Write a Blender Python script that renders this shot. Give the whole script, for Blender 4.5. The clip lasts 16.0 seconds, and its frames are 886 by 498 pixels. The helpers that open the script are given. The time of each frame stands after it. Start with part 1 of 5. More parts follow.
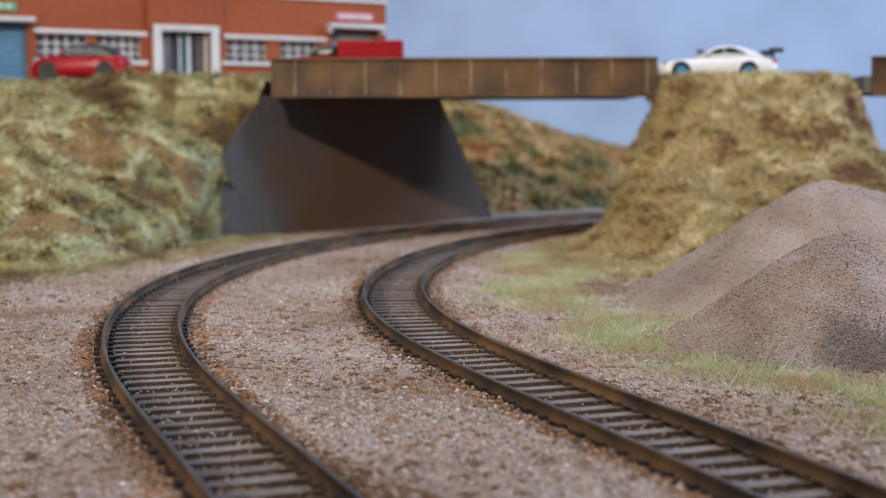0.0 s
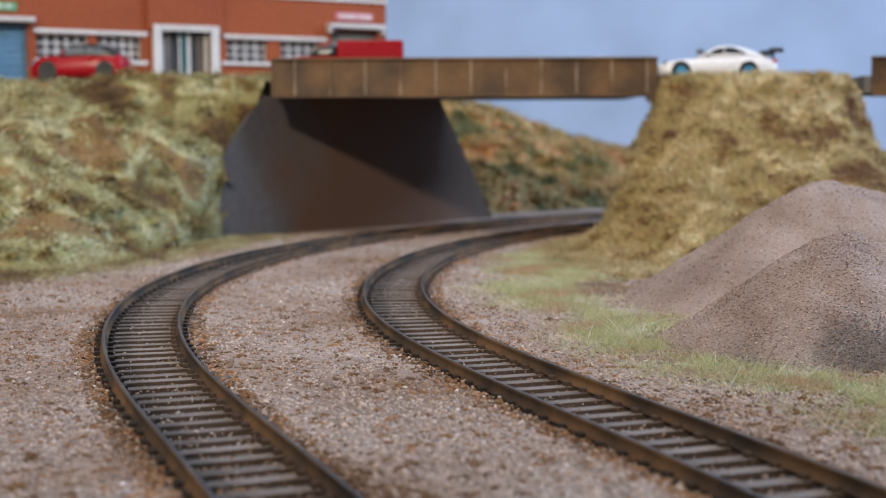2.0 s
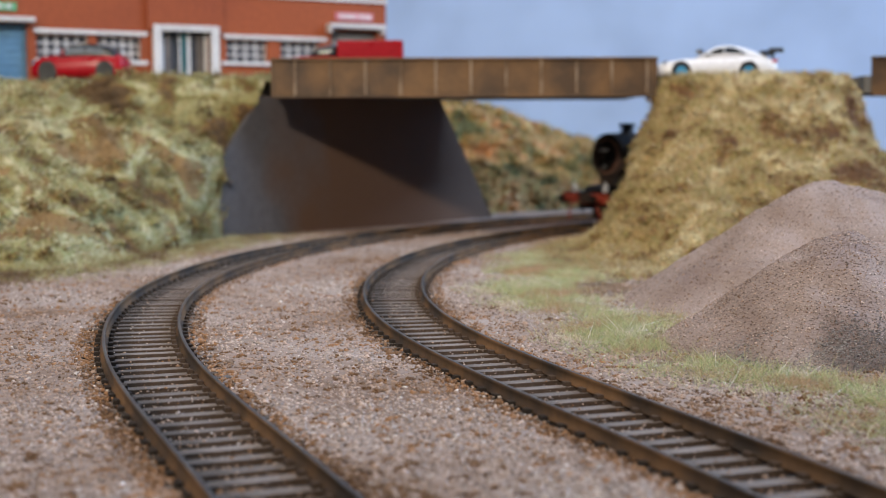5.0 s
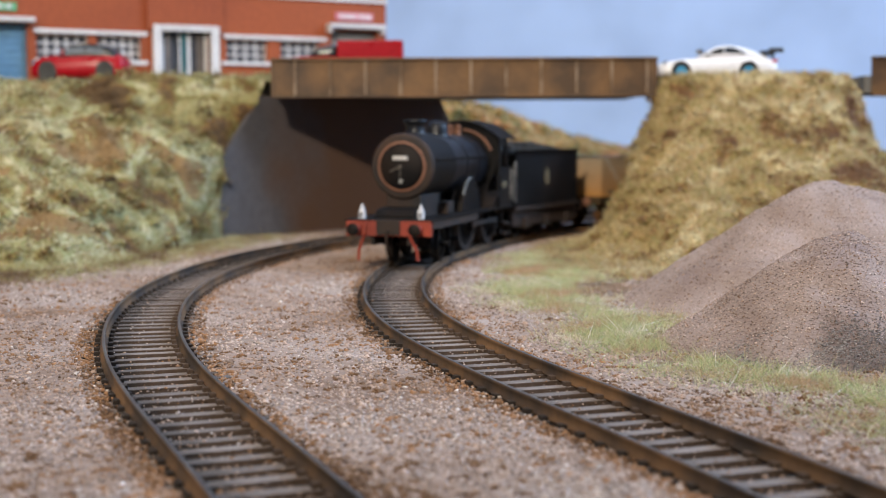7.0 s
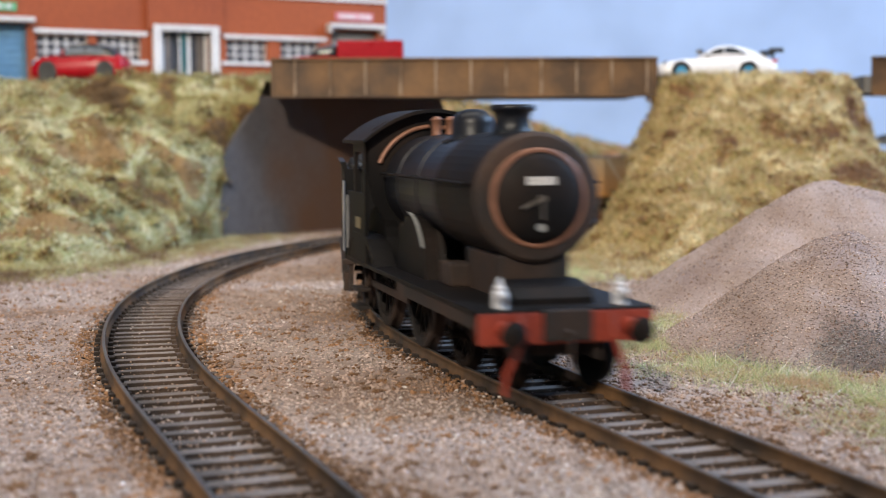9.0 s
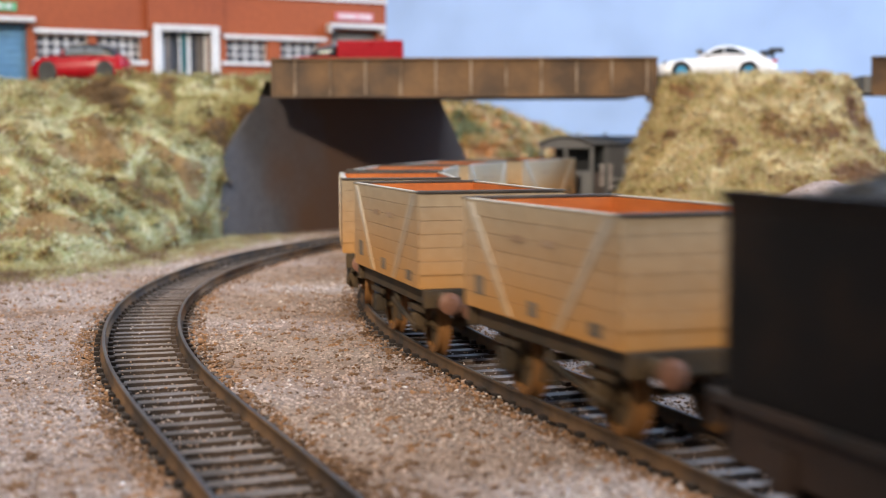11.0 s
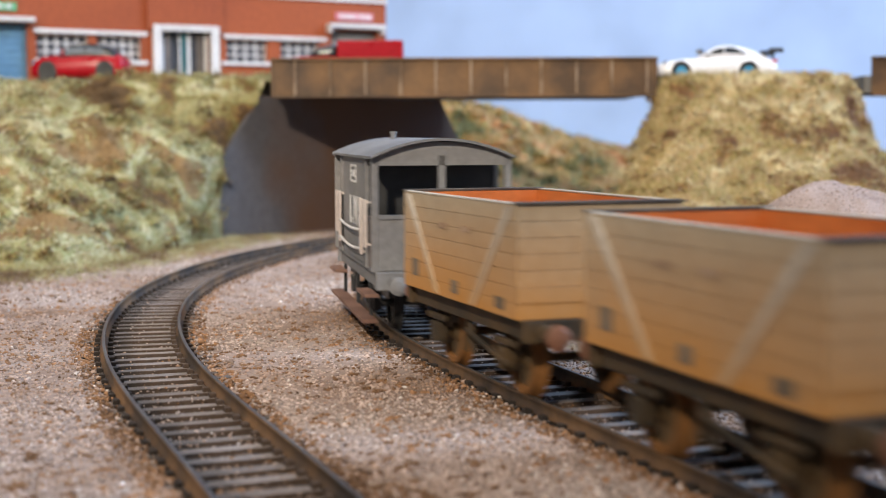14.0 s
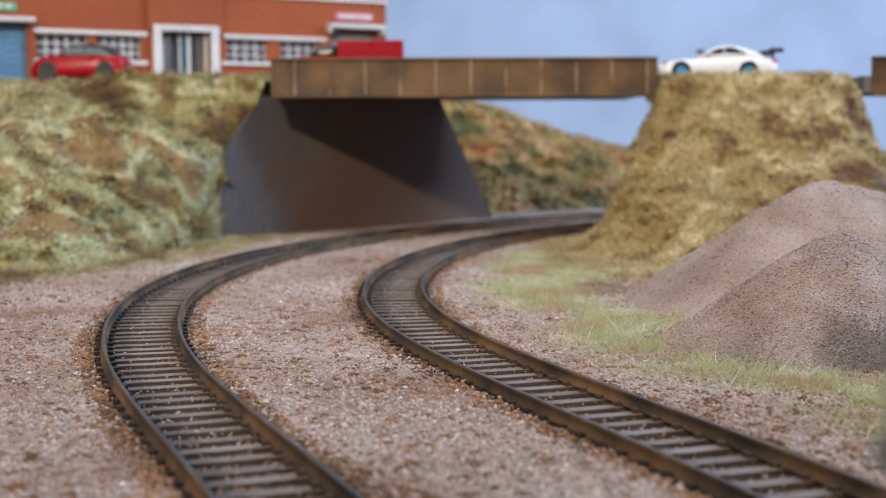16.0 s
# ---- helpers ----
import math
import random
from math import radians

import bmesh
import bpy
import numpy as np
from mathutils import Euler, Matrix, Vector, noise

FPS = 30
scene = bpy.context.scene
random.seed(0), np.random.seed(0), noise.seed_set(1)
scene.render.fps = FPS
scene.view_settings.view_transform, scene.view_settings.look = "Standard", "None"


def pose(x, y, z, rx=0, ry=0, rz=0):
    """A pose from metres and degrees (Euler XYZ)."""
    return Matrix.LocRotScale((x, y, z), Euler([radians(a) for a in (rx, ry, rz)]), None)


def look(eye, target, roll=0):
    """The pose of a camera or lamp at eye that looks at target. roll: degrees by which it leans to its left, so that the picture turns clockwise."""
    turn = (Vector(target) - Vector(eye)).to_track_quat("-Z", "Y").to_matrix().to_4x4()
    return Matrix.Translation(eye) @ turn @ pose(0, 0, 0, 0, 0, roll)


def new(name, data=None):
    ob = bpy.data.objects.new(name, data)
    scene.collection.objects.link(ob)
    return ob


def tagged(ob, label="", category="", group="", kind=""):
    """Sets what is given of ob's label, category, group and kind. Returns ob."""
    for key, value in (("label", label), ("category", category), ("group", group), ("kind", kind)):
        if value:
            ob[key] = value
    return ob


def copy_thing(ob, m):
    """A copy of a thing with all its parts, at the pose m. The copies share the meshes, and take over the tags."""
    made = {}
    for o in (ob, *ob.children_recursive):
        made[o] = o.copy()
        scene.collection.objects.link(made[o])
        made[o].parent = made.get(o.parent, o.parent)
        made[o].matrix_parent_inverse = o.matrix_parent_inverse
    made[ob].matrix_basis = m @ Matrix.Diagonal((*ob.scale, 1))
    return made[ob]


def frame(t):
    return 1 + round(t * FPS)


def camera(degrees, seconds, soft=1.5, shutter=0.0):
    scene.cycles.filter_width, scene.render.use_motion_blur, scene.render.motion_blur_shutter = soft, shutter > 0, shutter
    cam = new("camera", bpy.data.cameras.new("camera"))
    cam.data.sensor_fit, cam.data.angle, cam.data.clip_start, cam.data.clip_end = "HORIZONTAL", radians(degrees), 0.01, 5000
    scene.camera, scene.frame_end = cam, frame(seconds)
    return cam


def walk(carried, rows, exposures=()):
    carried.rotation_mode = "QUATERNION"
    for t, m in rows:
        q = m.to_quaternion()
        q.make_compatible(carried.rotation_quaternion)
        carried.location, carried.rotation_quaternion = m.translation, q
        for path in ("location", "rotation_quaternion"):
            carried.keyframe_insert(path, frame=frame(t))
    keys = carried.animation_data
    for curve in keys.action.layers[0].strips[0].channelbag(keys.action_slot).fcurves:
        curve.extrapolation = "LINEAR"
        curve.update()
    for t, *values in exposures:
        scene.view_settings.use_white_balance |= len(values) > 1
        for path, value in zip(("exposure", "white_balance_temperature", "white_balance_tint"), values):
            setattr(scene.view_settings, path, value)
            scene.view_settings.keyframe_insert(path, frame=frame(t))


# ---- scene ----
cam = camera(35.49, 16.0, soft=1.0, shutter=0.9)
EYE = pose(0.0, 0.0, 0.04565, 90 - 4.723, 0, 0) @ pose(0, 0, 0, 0, 0, -0.187)
walk(cam, [(0.0, EYE), (16.0, EYE)], exposures=[(0.0, 0.0), (6.0, 0.15), (7.0, 0.3), (8.5, 0.4), (9.2, 0.46), (12.5, 0.55), (15.0, 0.53), (15.5, 0.42), (16.0, 0.2)])
cam.data.dof.use_dof = True
cam.data.dof.focus_distance = 0.30
cam.data.dof.aperture_fstop = 26.0

# All shapes below are written in millimetres and scaled on linking.
MM = 0.001

# ---- light ----
world = bpy.data.worlds.new("room_air")
scene.world = world
world.use_nodes = True
world.node_tree.nodes["Background"].inputs[0].default_value = (0.8, 0.85, 0.9, 1)
world.node_tree.nodes["Background"].inputs[1].default_value = 0.02


def area_lamp(name, eye, target, w, h, watts, colour):
    data = bpy.data.lights.new(name, "AREA")
    data.shape, data.size, data.size_y, data.energy, data.color = "RECTANGLE", w, h, watts, colour
    ob = new(name, data)
    ob.matrix_world = look(eye, target)
    return ob


beam = bpy.data.lights.new("spot_lamp", "SPOT")
beam.energy, beam.color, beam.shadow_soft_size = 120, (1.0, 0.88, 0.73), 0.045
beam.spot_size, beam.spot_blend = radians(28), 0.9
new("spot_lamp", beam).matrix_world = look((-0.42, -1.25, 0.93), (0.06, 0.87, 0.06))
area_lamp("layout_lamp", (0.05, 0.32, 0.95), (0.05, 0.32, 0.0), 1.3, 0.12, 4.5, (1.0, 0.90, 0.78))
area_lamp("window_light", (1.7, 0.6, 1.08), (0.0, 0.42, 0.0), 0.9, 0.7, 36.0, (0.44, 0.66, 1.0))


# ---- materials ----
def rgb(c):
    return (c[0], c[1], c[2], 1.0)


def material(name, a, b, scale=40.0, rough=0.7, metal=0.0, bump=0.2, fine=600.0, c=None, island=0.0, obj_random=0.0, coat=0.0, spec=0.5, detail=4.0, dist=0.0006, contrast=0.12):
    """Two or three colours mixed by a coarse noise, a fine grain on top, bump from the grain."""
    m = bpy.data.materials.new(name)
    m.use_nodes = True
    nt = m.node_tree
    n, l = nt.nodes, nt.links
    bsdf = n["Principled BSDF"]
    tc = n.new("ShaderNodeTexCoord")
    big = n.new("ShaderNodeTexNoise")
    big.inputs["Scale"].default_value, big.inputs["Detail"].default_value = scale, detail
    l.new(tc.outputs["Object"], big.inputs["Vector"])
    ramp = n.new("ShaderNodeValToRGB")
    e = ramp.color_ramp.elements
    e[0].position, e[1].position = 0.5 - contrast, 0.5 + contrast
    e[0].color, e[1].color = rgb(a), rgb(b)
    if c:
        k = e.new(0.5)
        k.color = rgb(c)
    l.new(big.outputs["Fac"], ramp.inputs["Fac"])
    out = ramp.outputs["Color"]
    grain = n.new("ShaderNodeTexNoise")
    grain.inputs["Scale"].default_value, grain.inputs["Detail"].default_value = fine, 3.0
    l.new(tc.outputs["Object"], grain.inputs["Vector"])
    hsv = n.new("ShaderNodeHueSaturation")
    mp = n.new("ShaderNodeMapRange")
    mp.inputs["To Min"].default_value, mp.inputs["To Max"].default_value = 0.7, 1.3
    l.new(grain.outputs["Fac"], mp.inputs["Value"])
    last = mp.outputs["Result"]
    if island or obj_random:
        src = n.new("ShaderNodeNewGeometry").outputs["Random Per Island"] if island else n.new("ShaderNodeObjectInfo").outputs["Random"]
        amt = island or obj_random
        mr = n.new("ShaderNodeMapRange")
        mr.inputs["To Min"].default_value, mr.inputs["To Max"].default_value = 1 - amt, 1 + amt
        l.new(src, mr.inputs["Value"])
        mul = n.new("ShaderNodeMath")
        mul.operation = "MULTIPLY"
        l.new(last, mul.inputs[0]), l.new(mr.outputs["Result"], mul.inputs[1])
        last = mul.outputs[0]
    l.new(last, hsv.inputs["Value"]), l.new(out, hsv.inputs["Color"])
    l.new(hsv.outputs["Color"], bsdf.inputs["Base Color"])
    rr = n.new("ShaderNodeMapRange")
    rr.inputs["To Min"].default_value, rr.inputs["To Max"].default_value = max(0.02, rough - 0.12), min(1.0, rough + 0.12)
    l.new(big.outputs["Fac"], rr.inputs["Value"]), l.new(rr.outputs["Result"], bsdf.inputs["Roughness"])
    bsdf.inputs["Metallic"].default_value = metal
    bsdf.inputs["Coat Weight"].default_value = coat
    bsdf.inputs["Specular IOR Level"].default_value = spec
    if bump:
        bp = n.new("ShaderNodeBump")
        bp.inputs["Strength"].default_value, bp.inputs["Distance"].default_value = bump, dist
        l.new(grain.outputs["Fac"], bp.inputs["Height"]), l.new(bp.outputs["Normal"], bsdf.inputs["Normal"])
    return m


def flock(name, colours, scale, loose=True):
    """Dyed flock: colours drift over the bank in patches and jump a little from tuft to tuft."""
    m = bpy.data.materials.new(name)
    m.use_nodes = True
    n, l = m.node_tree.nodes, m.node_tree.links
    tc = n.new("ShaderNodeTexCoord")
    big = n.new("ShaderNodeTexNoise")
    big.inputs["Scale"].default_value, big.inputs["Detail"].default_value, big.inputs["Distortion"].default_value = scale, 5.0, 0.9
    l.new(tc.outputs["Object"], big.inputs["Vector"])
    if loose:
        rnd = n.new("ShaderNodeNewGeometry").outputs["Random Per Island"]
    else:
        speck = n.new("ShaderNodeTexNoise")
        speck.inputs["Scale"].default_value = 700
        l.new(tc.outputs["Object"], speck.inputs["Vector"])
        rnd = speck.outputs["Fac"]
    jit = n.new("ShaderNodeMapRange")
    jit.inputs["To Min"].default_value, jit.inputs["To Max"].default_value = -0.07, 0.07
    l.new(rnd, jit.inputs["Value"])
    add = n.new("ShaderNodeMath")
    l.new(big.outputs["Fac"], add.inputs[0]), l.new(jit.outputs["Result"], add.inputs[1])
    ramp = n.new("ShaderNodeValToRGB")
    e = ramp.color_ramp.elements
    e[0].position, e[1].position = 0.38, 0.62
    e[0].color, e[1].color = rgb(colours[0]), rgb(colours[-1])
    for k, c in enumerate(colours[1:-1]):
        q = e.new(0.38 + 0.24 * (k + 1) / (len(colours) - 1))
        q.color = rgb(c)
    l.new(add.outputs[0], ramp.inputs["Fac"])
    hsv = n.new("ShaderNodeHueSaturation")
    val = n.new("ShaderNodeMapRange")
    val.inputs["To Min"].default_value, val.inputs["To Max"].default_value = (0.6, 1.4) if loose else (0.75, 1.15)
    white = n.new("ShaderNodeTexWhiteNoise")
    white.noise_dimensions = "1D"
    l.new(rnd, white.inputs["W"]), l.new(white.outputs["Value"], val.inputs["Value"])
    l.new(val.outputs["Result"], hsv.inputs["Value"]), l.new(ramp.outputs["Color"], hsv.inputs["Color"])
    b = n["Principled BSDF"]
    l.new(hsv.outputs["Color"], b.inputs["Base Color"])
    b.inputs["Roughness"].default_value = 0.75
    return m


def dusted(name, top, low, z0, z1, rough=0.8, planks=True):
    """Paint with sprayed-on orange dust that thickens from height z1 down to z0 (metres), broken up by noise."""
    m = material(name, [c * 0.88 for c in top], [c * 1.1 for c in top], 28, rough, bump=0.3, fine=500, obj_random=0.06)
    n, l = m.node_tree.nodes, m.node_tree.links
    b, hsv = n["Principled BSDF"], n["Hue/Saturation/Value"]
    tc = n["Texture Coordinate"]
    sep = n.new("ShaderNodeSeparateXYZ")
    l.new(tc.outputs["Object"], sep.inputs[0])
    mr = n.new("ShaderNodeMapRange")
    mr.inputs["From Min"].default_value, mr.inputs["From Max"].default_value = z1, z0
    l.new(sep.outputs["Z"], mr.inputs["Value"])
    ns = n.new("ShaderNodeTexNoise")
    ns.inputs["Scale"].default_value = 60
    l.new(tc.outputs["Object"], ns.inputs["Vector"])
    mul = n.new("ShaderNodeMath")
    mul.operation = "MULTIPLY"
    up = n.new("ShaderNodeMapRange")
    up.inputs["To Min"].default_value, up.inputs["To Max"].default_value = 0.5, 1.3
    l.new(ns.outputs["Fac"], up.inputs["Value"])
    l.new(mr.outputs["Result"], mul.inputs[0]), l.new(up.outputs["Result"], mul.inputs[1])
    mul.use_clamp = True
    mix = n.new("ShaderNodeMix")
    mix.data_type = "RGBA"
    l.new(mul.outputs[0], mix.inputs["Factor"])
    l.new(hsv.outputs["Color"], mix.inputs["A"])
    mix.inputs["B"].default_value = rgb(low)
    l.new(mix.outputs["Result"], b.inputs["Base Color"])
    return m


def stained(name, base, stain, x0, x1):
    """Grey card with a rust-brown wash that sets in between x0 and x1 (metres)."""
    m = material(name, [c * 0.72 for c in base], [c * 1.12 for c in base], 14, 0.7, bump=0.25, fine=300, contrast=0.18)
    n, l = m.node_tree.nodes, m.node_tree.links
    sep = n.new("ShaderNodeSeparateXYZ")
    l.new(n["Texture Coordinate"].outputs["Object"], sep.inputs[0])
    mr = n.new("ShaderNodeMapRange")
    mr.inputs["From Min"].default_value, mr.inputs["From Max"].default_value = x0, x1
    mr.inputs["To Max"].default_value = 0.85
    ns = n.new("ShaderNodeTexNoise")
    ns.inputs["Scale"].default_value = 25
    l.new(n["Texture Coordinate"].outputs["Object"], ns.inputs["Vector"])
    off = n.new("ShaderNodeMath")
    off.operation = "MULTIPLY_ADD"
    off.inputs[1].default_value, off.inputs[2].default_value = 0.06, -0.03
    add = n.new("ShaderNodeMath")
    l.new(ns.outputs["Fac"], off.inputs[0]), l.new(off.outputs[0], add.inputs[0]), l.new(sep.outputs["X"], add.inputs[1])
    l.new(add.outputs[0], mr.inputs["Value"])
    mix = n.new("ShaderNodeMix")
    mix.data_type = "RGBA"
    l.new(mr.outputs["Result"], mix.inputs["Factor"]), l.new(n["Hue/Saturation/Value"].outputs["Color"], mix.inputs["A"])
    mix.inputs["B"].default_value = rgb(stain)
    l.new(mix.outputs["Result"], n["Principled BSDF"].inputs["Base Color"])
    return m


def glass(name, tint=(0.6, 0.65, 0.7), rough=0.05):
    m = bpy.data.materials.new(name)
    m.use_nodes = True
    b = m.node_tree.nodes["Principled BSDF"]
    b.inputs["Base Color"].default_value = rgb(tint)
    b.inputs["Roughness"].default_value, b.inputs["Transmission Weight"].default_value = rough, 1.0
    return m


M_GROUND = material("ballast_ground", (0.20, 0.12, 0.075), (0.40, 0.325, 0.29), 22, 0.9, bump=0.8, fine=900, c=(0.32, 0.24, 0.20), contrast=0.2)
M_GRAIN = material("ballast_grain", (0.28, 0.165, 0.095), (0.50, 0.415, 0.37), 16, 0.85, bump=0.3, fine=900, c=(0.42, 0.32, 0.27), island=0.45, contrast=0.17)
M_GRAIN_DARK = material("dark_ballast_grain", (0.15, 0.075, 0.032), (0.32, 0.17, 0.085), 30, 0.85, bump=0.3, fine=900, island=0.4)
M_GRAIN_PALE = material("pale_ballast_grain", (0.55, 0.46, 0.40), (0.72, 0.66, 0.62), 30, 0.5, bump=0.1, fine=900, island=0.2)
M_CINDER = material("cinder_grain", (0.18, 0.155, 0.145), (0.30, 0.265, 0.25), 30, 0.8, bump=0.3, fine=900, island=0.45)
M_EARTH = material("dark_earth_crumb", (0.10, 0.065, 0.04), (0.22, 0.14, 0.09), 40, 0.9, bump=0.3, fine=900, island=0.4)
M_SPOIL = material("spoil_gravel", (0.24, 0.175, 0.155), (0.36, 0.285, 0.265), 60, 0.9, bump=0.5, fine=1500, c=(0.31, 0.24, 0.215), contrast=0.2)
M_SPOILGRAIN = material("spoil_grain", (0.23, 0.165, 0.14), (0.44, 0.35, 0.32), 60, 0.9, bump=0.2, fine=900, c=(0.34, 0.26, 0.23), island=0.6, contrast=0.15)
M_RAIL_SIDE = material("rail_painted", (0.045, 0.030, 0.02), (0.20, 0.105, 0.045), 45, 0.7, metal=0.0, bump=0.2, c=(0.11, 0.062, 0.030))
M_RAIL_TOP = material("rail_head", (0.08, 0.073, 0.067), (0.15, 0.135, 0.12), 60, 0.45, metal=0.5, bump=0.05)
# Shade between the sleepers, put into a near-black colour.
M_BED_SHADE = material("shaded_track_bed", (0.024, 0.017, 0.013), (0.085, 0.055, 0.038), 60, 0.9, bump=0.6)
M_SLEEPER = material("pale_sleeper_top", (0.105, 0.088, 0.08), (0.225, 0.187, 0.168), 90, 0.85, bump=0.6, fine=1200, obj_random=0.22)
PALE = ((0.10, 0.055, 0.018), (0.22, 0.12, 0.035), (0.15, 0.135, 0.03), (0.34, 0.27, 0.12), (0.25, 0.265, 0.095), (0.56, 0.49, 0.32), (0.28, 0.27, 0.10), (0.26, 0.16, 0.065))
TAN = ((0.13, 0.06, 0.02), (0.31, 0.16, 0.06), (0.24, 0.215, 0.06), (0.45, 0.31, 0.16), (0.30, 0.28, 0.10), (0.39, 0.21, 0.09), (0.52, 0.44, 0.25))
RUST = ((0.10, 0.10, 0.035), (0.20, 0.19, 0.065), (0.40, 0.19, 0.065), (0.25, 0.23, 0.08), (0.50, 0.36, 0.18), (0.40, 0.18, 0.065))
M_FLOCK_L, M_SLOPE_L = flock("pale_green_flock", PALE, 30), flock("pale_green_slope", PALE, 30, False)
M_FLOCK_R, M_SLOPE_R = flock("tan_green_flock", TAN, 44), flock("tan_green_slope", TAN, 44, False)
M_FLOCK_B, M_SLOPE_B = flock("rust_green_flock", RUST, 32), flock("rust_green_slope", RUST, 32, False)
M_GRASS = flock("static_grass", ((0.40, 0.25, 0.13), (0.30, 0.34, 0.13), (0.54, 0.42, 0.25), (0.26, 0.36, 0.12), (0.42, 0.40, 0.19), (0.64, 0.54, 0.40)), 36)
M_WISP = material("pale_straw_wisp", (0.52, 0.46, 0.34), (0.75, 0.70, 0.60), 60, 0.6, bump=0.0, island=0.2)
M_CONCRETE = stained("abutment_card", (0.105, 0.10, 0.108), (0.125, 0.062, 0.030), -0.085, -0.060)
M_GIRDER = material("rusty_girder", (0.07, 0.035, 0.013), (0.175, 0.09, 0.033), 55, 0.6, bump=0.3, c=(0.125, 0.064, 0.023))
M_ROAD = material("road_card", (0.10, 0.10, 0.10), (0.17, 0.165, 0.16), 30, 0.85, bump=0.3)
M_BRICK = material("orange_brick_card", (0.285, 0.06, 0.018), (0.345, 0.08, 0.025), 12, 0.8, bump=0.2, fine=350)
M_WHITE = material("white_paint", (0.60, 0.57, 0.56), (0.70, 0.67, 0.66), 30, 0.6, bump=0.05)
M_SKYBOARD = material("sky_board", (0.36, 0.51, 0.83), (0.43, 0.57, 0.83), 0.6, 0.9, bump=0.02, fine=12, contrast=0.4, detail=1.0)
M_BLUEDOOR = material("blue_shutter", (0.10, 0.22, 0.36), (0.14, 0.28, 0.42), 30, 0.6, bump=0.05)
M_PANE = material("window_pane", (0.07, 0.075, 0.085), (0.13, 0.13, 0.145), 60, 0.2, bump=0.0)
M_MARK = material("faded_marking", (0.12, 0.09, 0.06), (0.19, 0.145, 0.10), 60, 0.8, bump=0.0)
M_DOORPANEL = material("brown_door_panel", (0.15, 0.12, 0.11), (0.21, 0.17, 0.155), 60, 0.75, bump=0.1)
M_HINGE = material("rusty_hinge", (0.30, 0.19, 0.11), (0.38, 0.26, 0.17), 60, 0.8, bump=0.0)
# Darkness of unlit insides put into the colour, for sheet, door and cabin windows.
M_DARK = material("unlit_inside_dark", (0.03, 0.035, 0.04), (0.06, 0.06, 0.07), 30, 0.35, bump=0.0)
M_REDCAR = material("red_car_paint", (0.33, 0.003, 0.010), (0.40, 0.005, 0.014), 20, 0.3, bump=0.0, spec=0.25)
M_WHITECAR = material("white_car_paint", (0.76, 0.76, 0.80), (0.82, 0.82, 0.85), 20, 0.25, bump=0.0, coat=0.8)
M_BLACKPL = material("black_plastic", (0.012, 0.012, 0.013), (0.03, 0.03, 0.03), 60, 0.4, bump=0.05)
M_BLUEWHEEL = material("blue_wheel_rim", (0.03, 0.28, 0.55), (0.05, 0.34, 0.62), 60, 0.3, metal=0.3, bump=0.0)
M_LOCO = material("weathered_black", (0.0045, 0.004, 0.004), (0.016, 0.0105, 0.008), 45, 0.58, bump=0.08, c=(0.007, 0.006, 0.006), spec=0.15)
M_LOCOTOP = material("satin_black", (0.006, 0.007, 0.010), (0.013, 0.013, 0.017), 45, 0.42, bump=0.05, spec=0.3)
M_RUSTBLACK = material("rust_dusted_black", (0.010, 0.008, 0.007), (0.042, 0.021, 0.012), 70, 0.75, bump=0.2)
M_BEAMRED = material("buffer_beam_red", (0.19, 0.026, 0.013), (0.31, 0.042, 0.018), 60, 0.6, bump=0.1)
M_STEEL = material("bright_steel", (0.45, 0.45, 0.46), (0.6, 0.6, 0.6), 60, 0.35, metal=0.9, bump=0.0)
M_LAMPWHITE = material("lamp_white", (0.55, 0.55, 0.57), (0.70, 0.70, 0.72), 60, 0.5, bump=0.0)
M_COPPER = material("copper_brown", (0.16, 0.07, 0.04), (0.28, 0.13, 0.078), 60, 0.5, metal=0.2, bump=0.1)
M_STIFF = material("pale_rust_edge", (0.13, 0.075, 0.035), (0.34, 0.25, 0.17), 90, 0.7, bump=0.2)
M_WAGON = dusted("weathered_grey_planks", (0.36, 0.305, 0.215), (0.50, 0.215, 0.035), 0.0145, 0.037)
M_WAGONIN = material("orange_wagon_inside", (0.42, 0.11, 0.02), (0.52, 0.16, 0.035), 40, 0.7, bump=0.2)
M_WAGONRUST = material("orange_dusted_ironwork", (0.022, 0.017, 0.010), (0.095, 0.055, 0.020), 60, 0.8, bump=0.3)
M_WHEELRUST = material("orange_rusty_wheel", (0.09, 0.04, 0.011), (0.25, 0.105, 0.024), 60, 0.8, bump=0.2)
M_WAGONIRON = material("dark_capping", (0.05, 0.04, 0.035), (0.09, 0.075, 0.06), 60, 0.6, bump=0.1)
M_BRACE = dusted("pale_brace", (0.46, 0.41, 0.34), (0.50, 0.30, 0.12), 0.013, 0.030)
M_VAN = material("van_grey", (0.17, 0.165, 0.165), (0.24, 0.225, 0.215), 30, 0.7, bump=0.15, c=(0.20, 0.195, 0.19))
M_VANROOF = material("van_roof_grey", (0.15, 0.15, 0.155), (0.21, 0.21, 0.215), 30, 0.65, bump=0.15)
M_VANRAIL = material("pale_handrail", (0.50, 0.42, 0.38), (0.62, 0.55, 0.50), 60, 0.6, bump=0.0)
M_VANSTEP = material("brown_footboard", (0.15, 0.075, 0.05), (0.25, 0.14, 0.10), 60, 0.8, bump=0.2)
M_COAL = material("coal", (0.008, 0.008, 0.008), (0.025, 0.024, 0.023), 90, 0.5, bump=0.6, fine=700, island=0.4)
M_GREENSIGN = material("green_sign", (0.10, 0.36, 0.16), (0.13, 0.42, 0.20), 60, 0.6, bump=0.0)
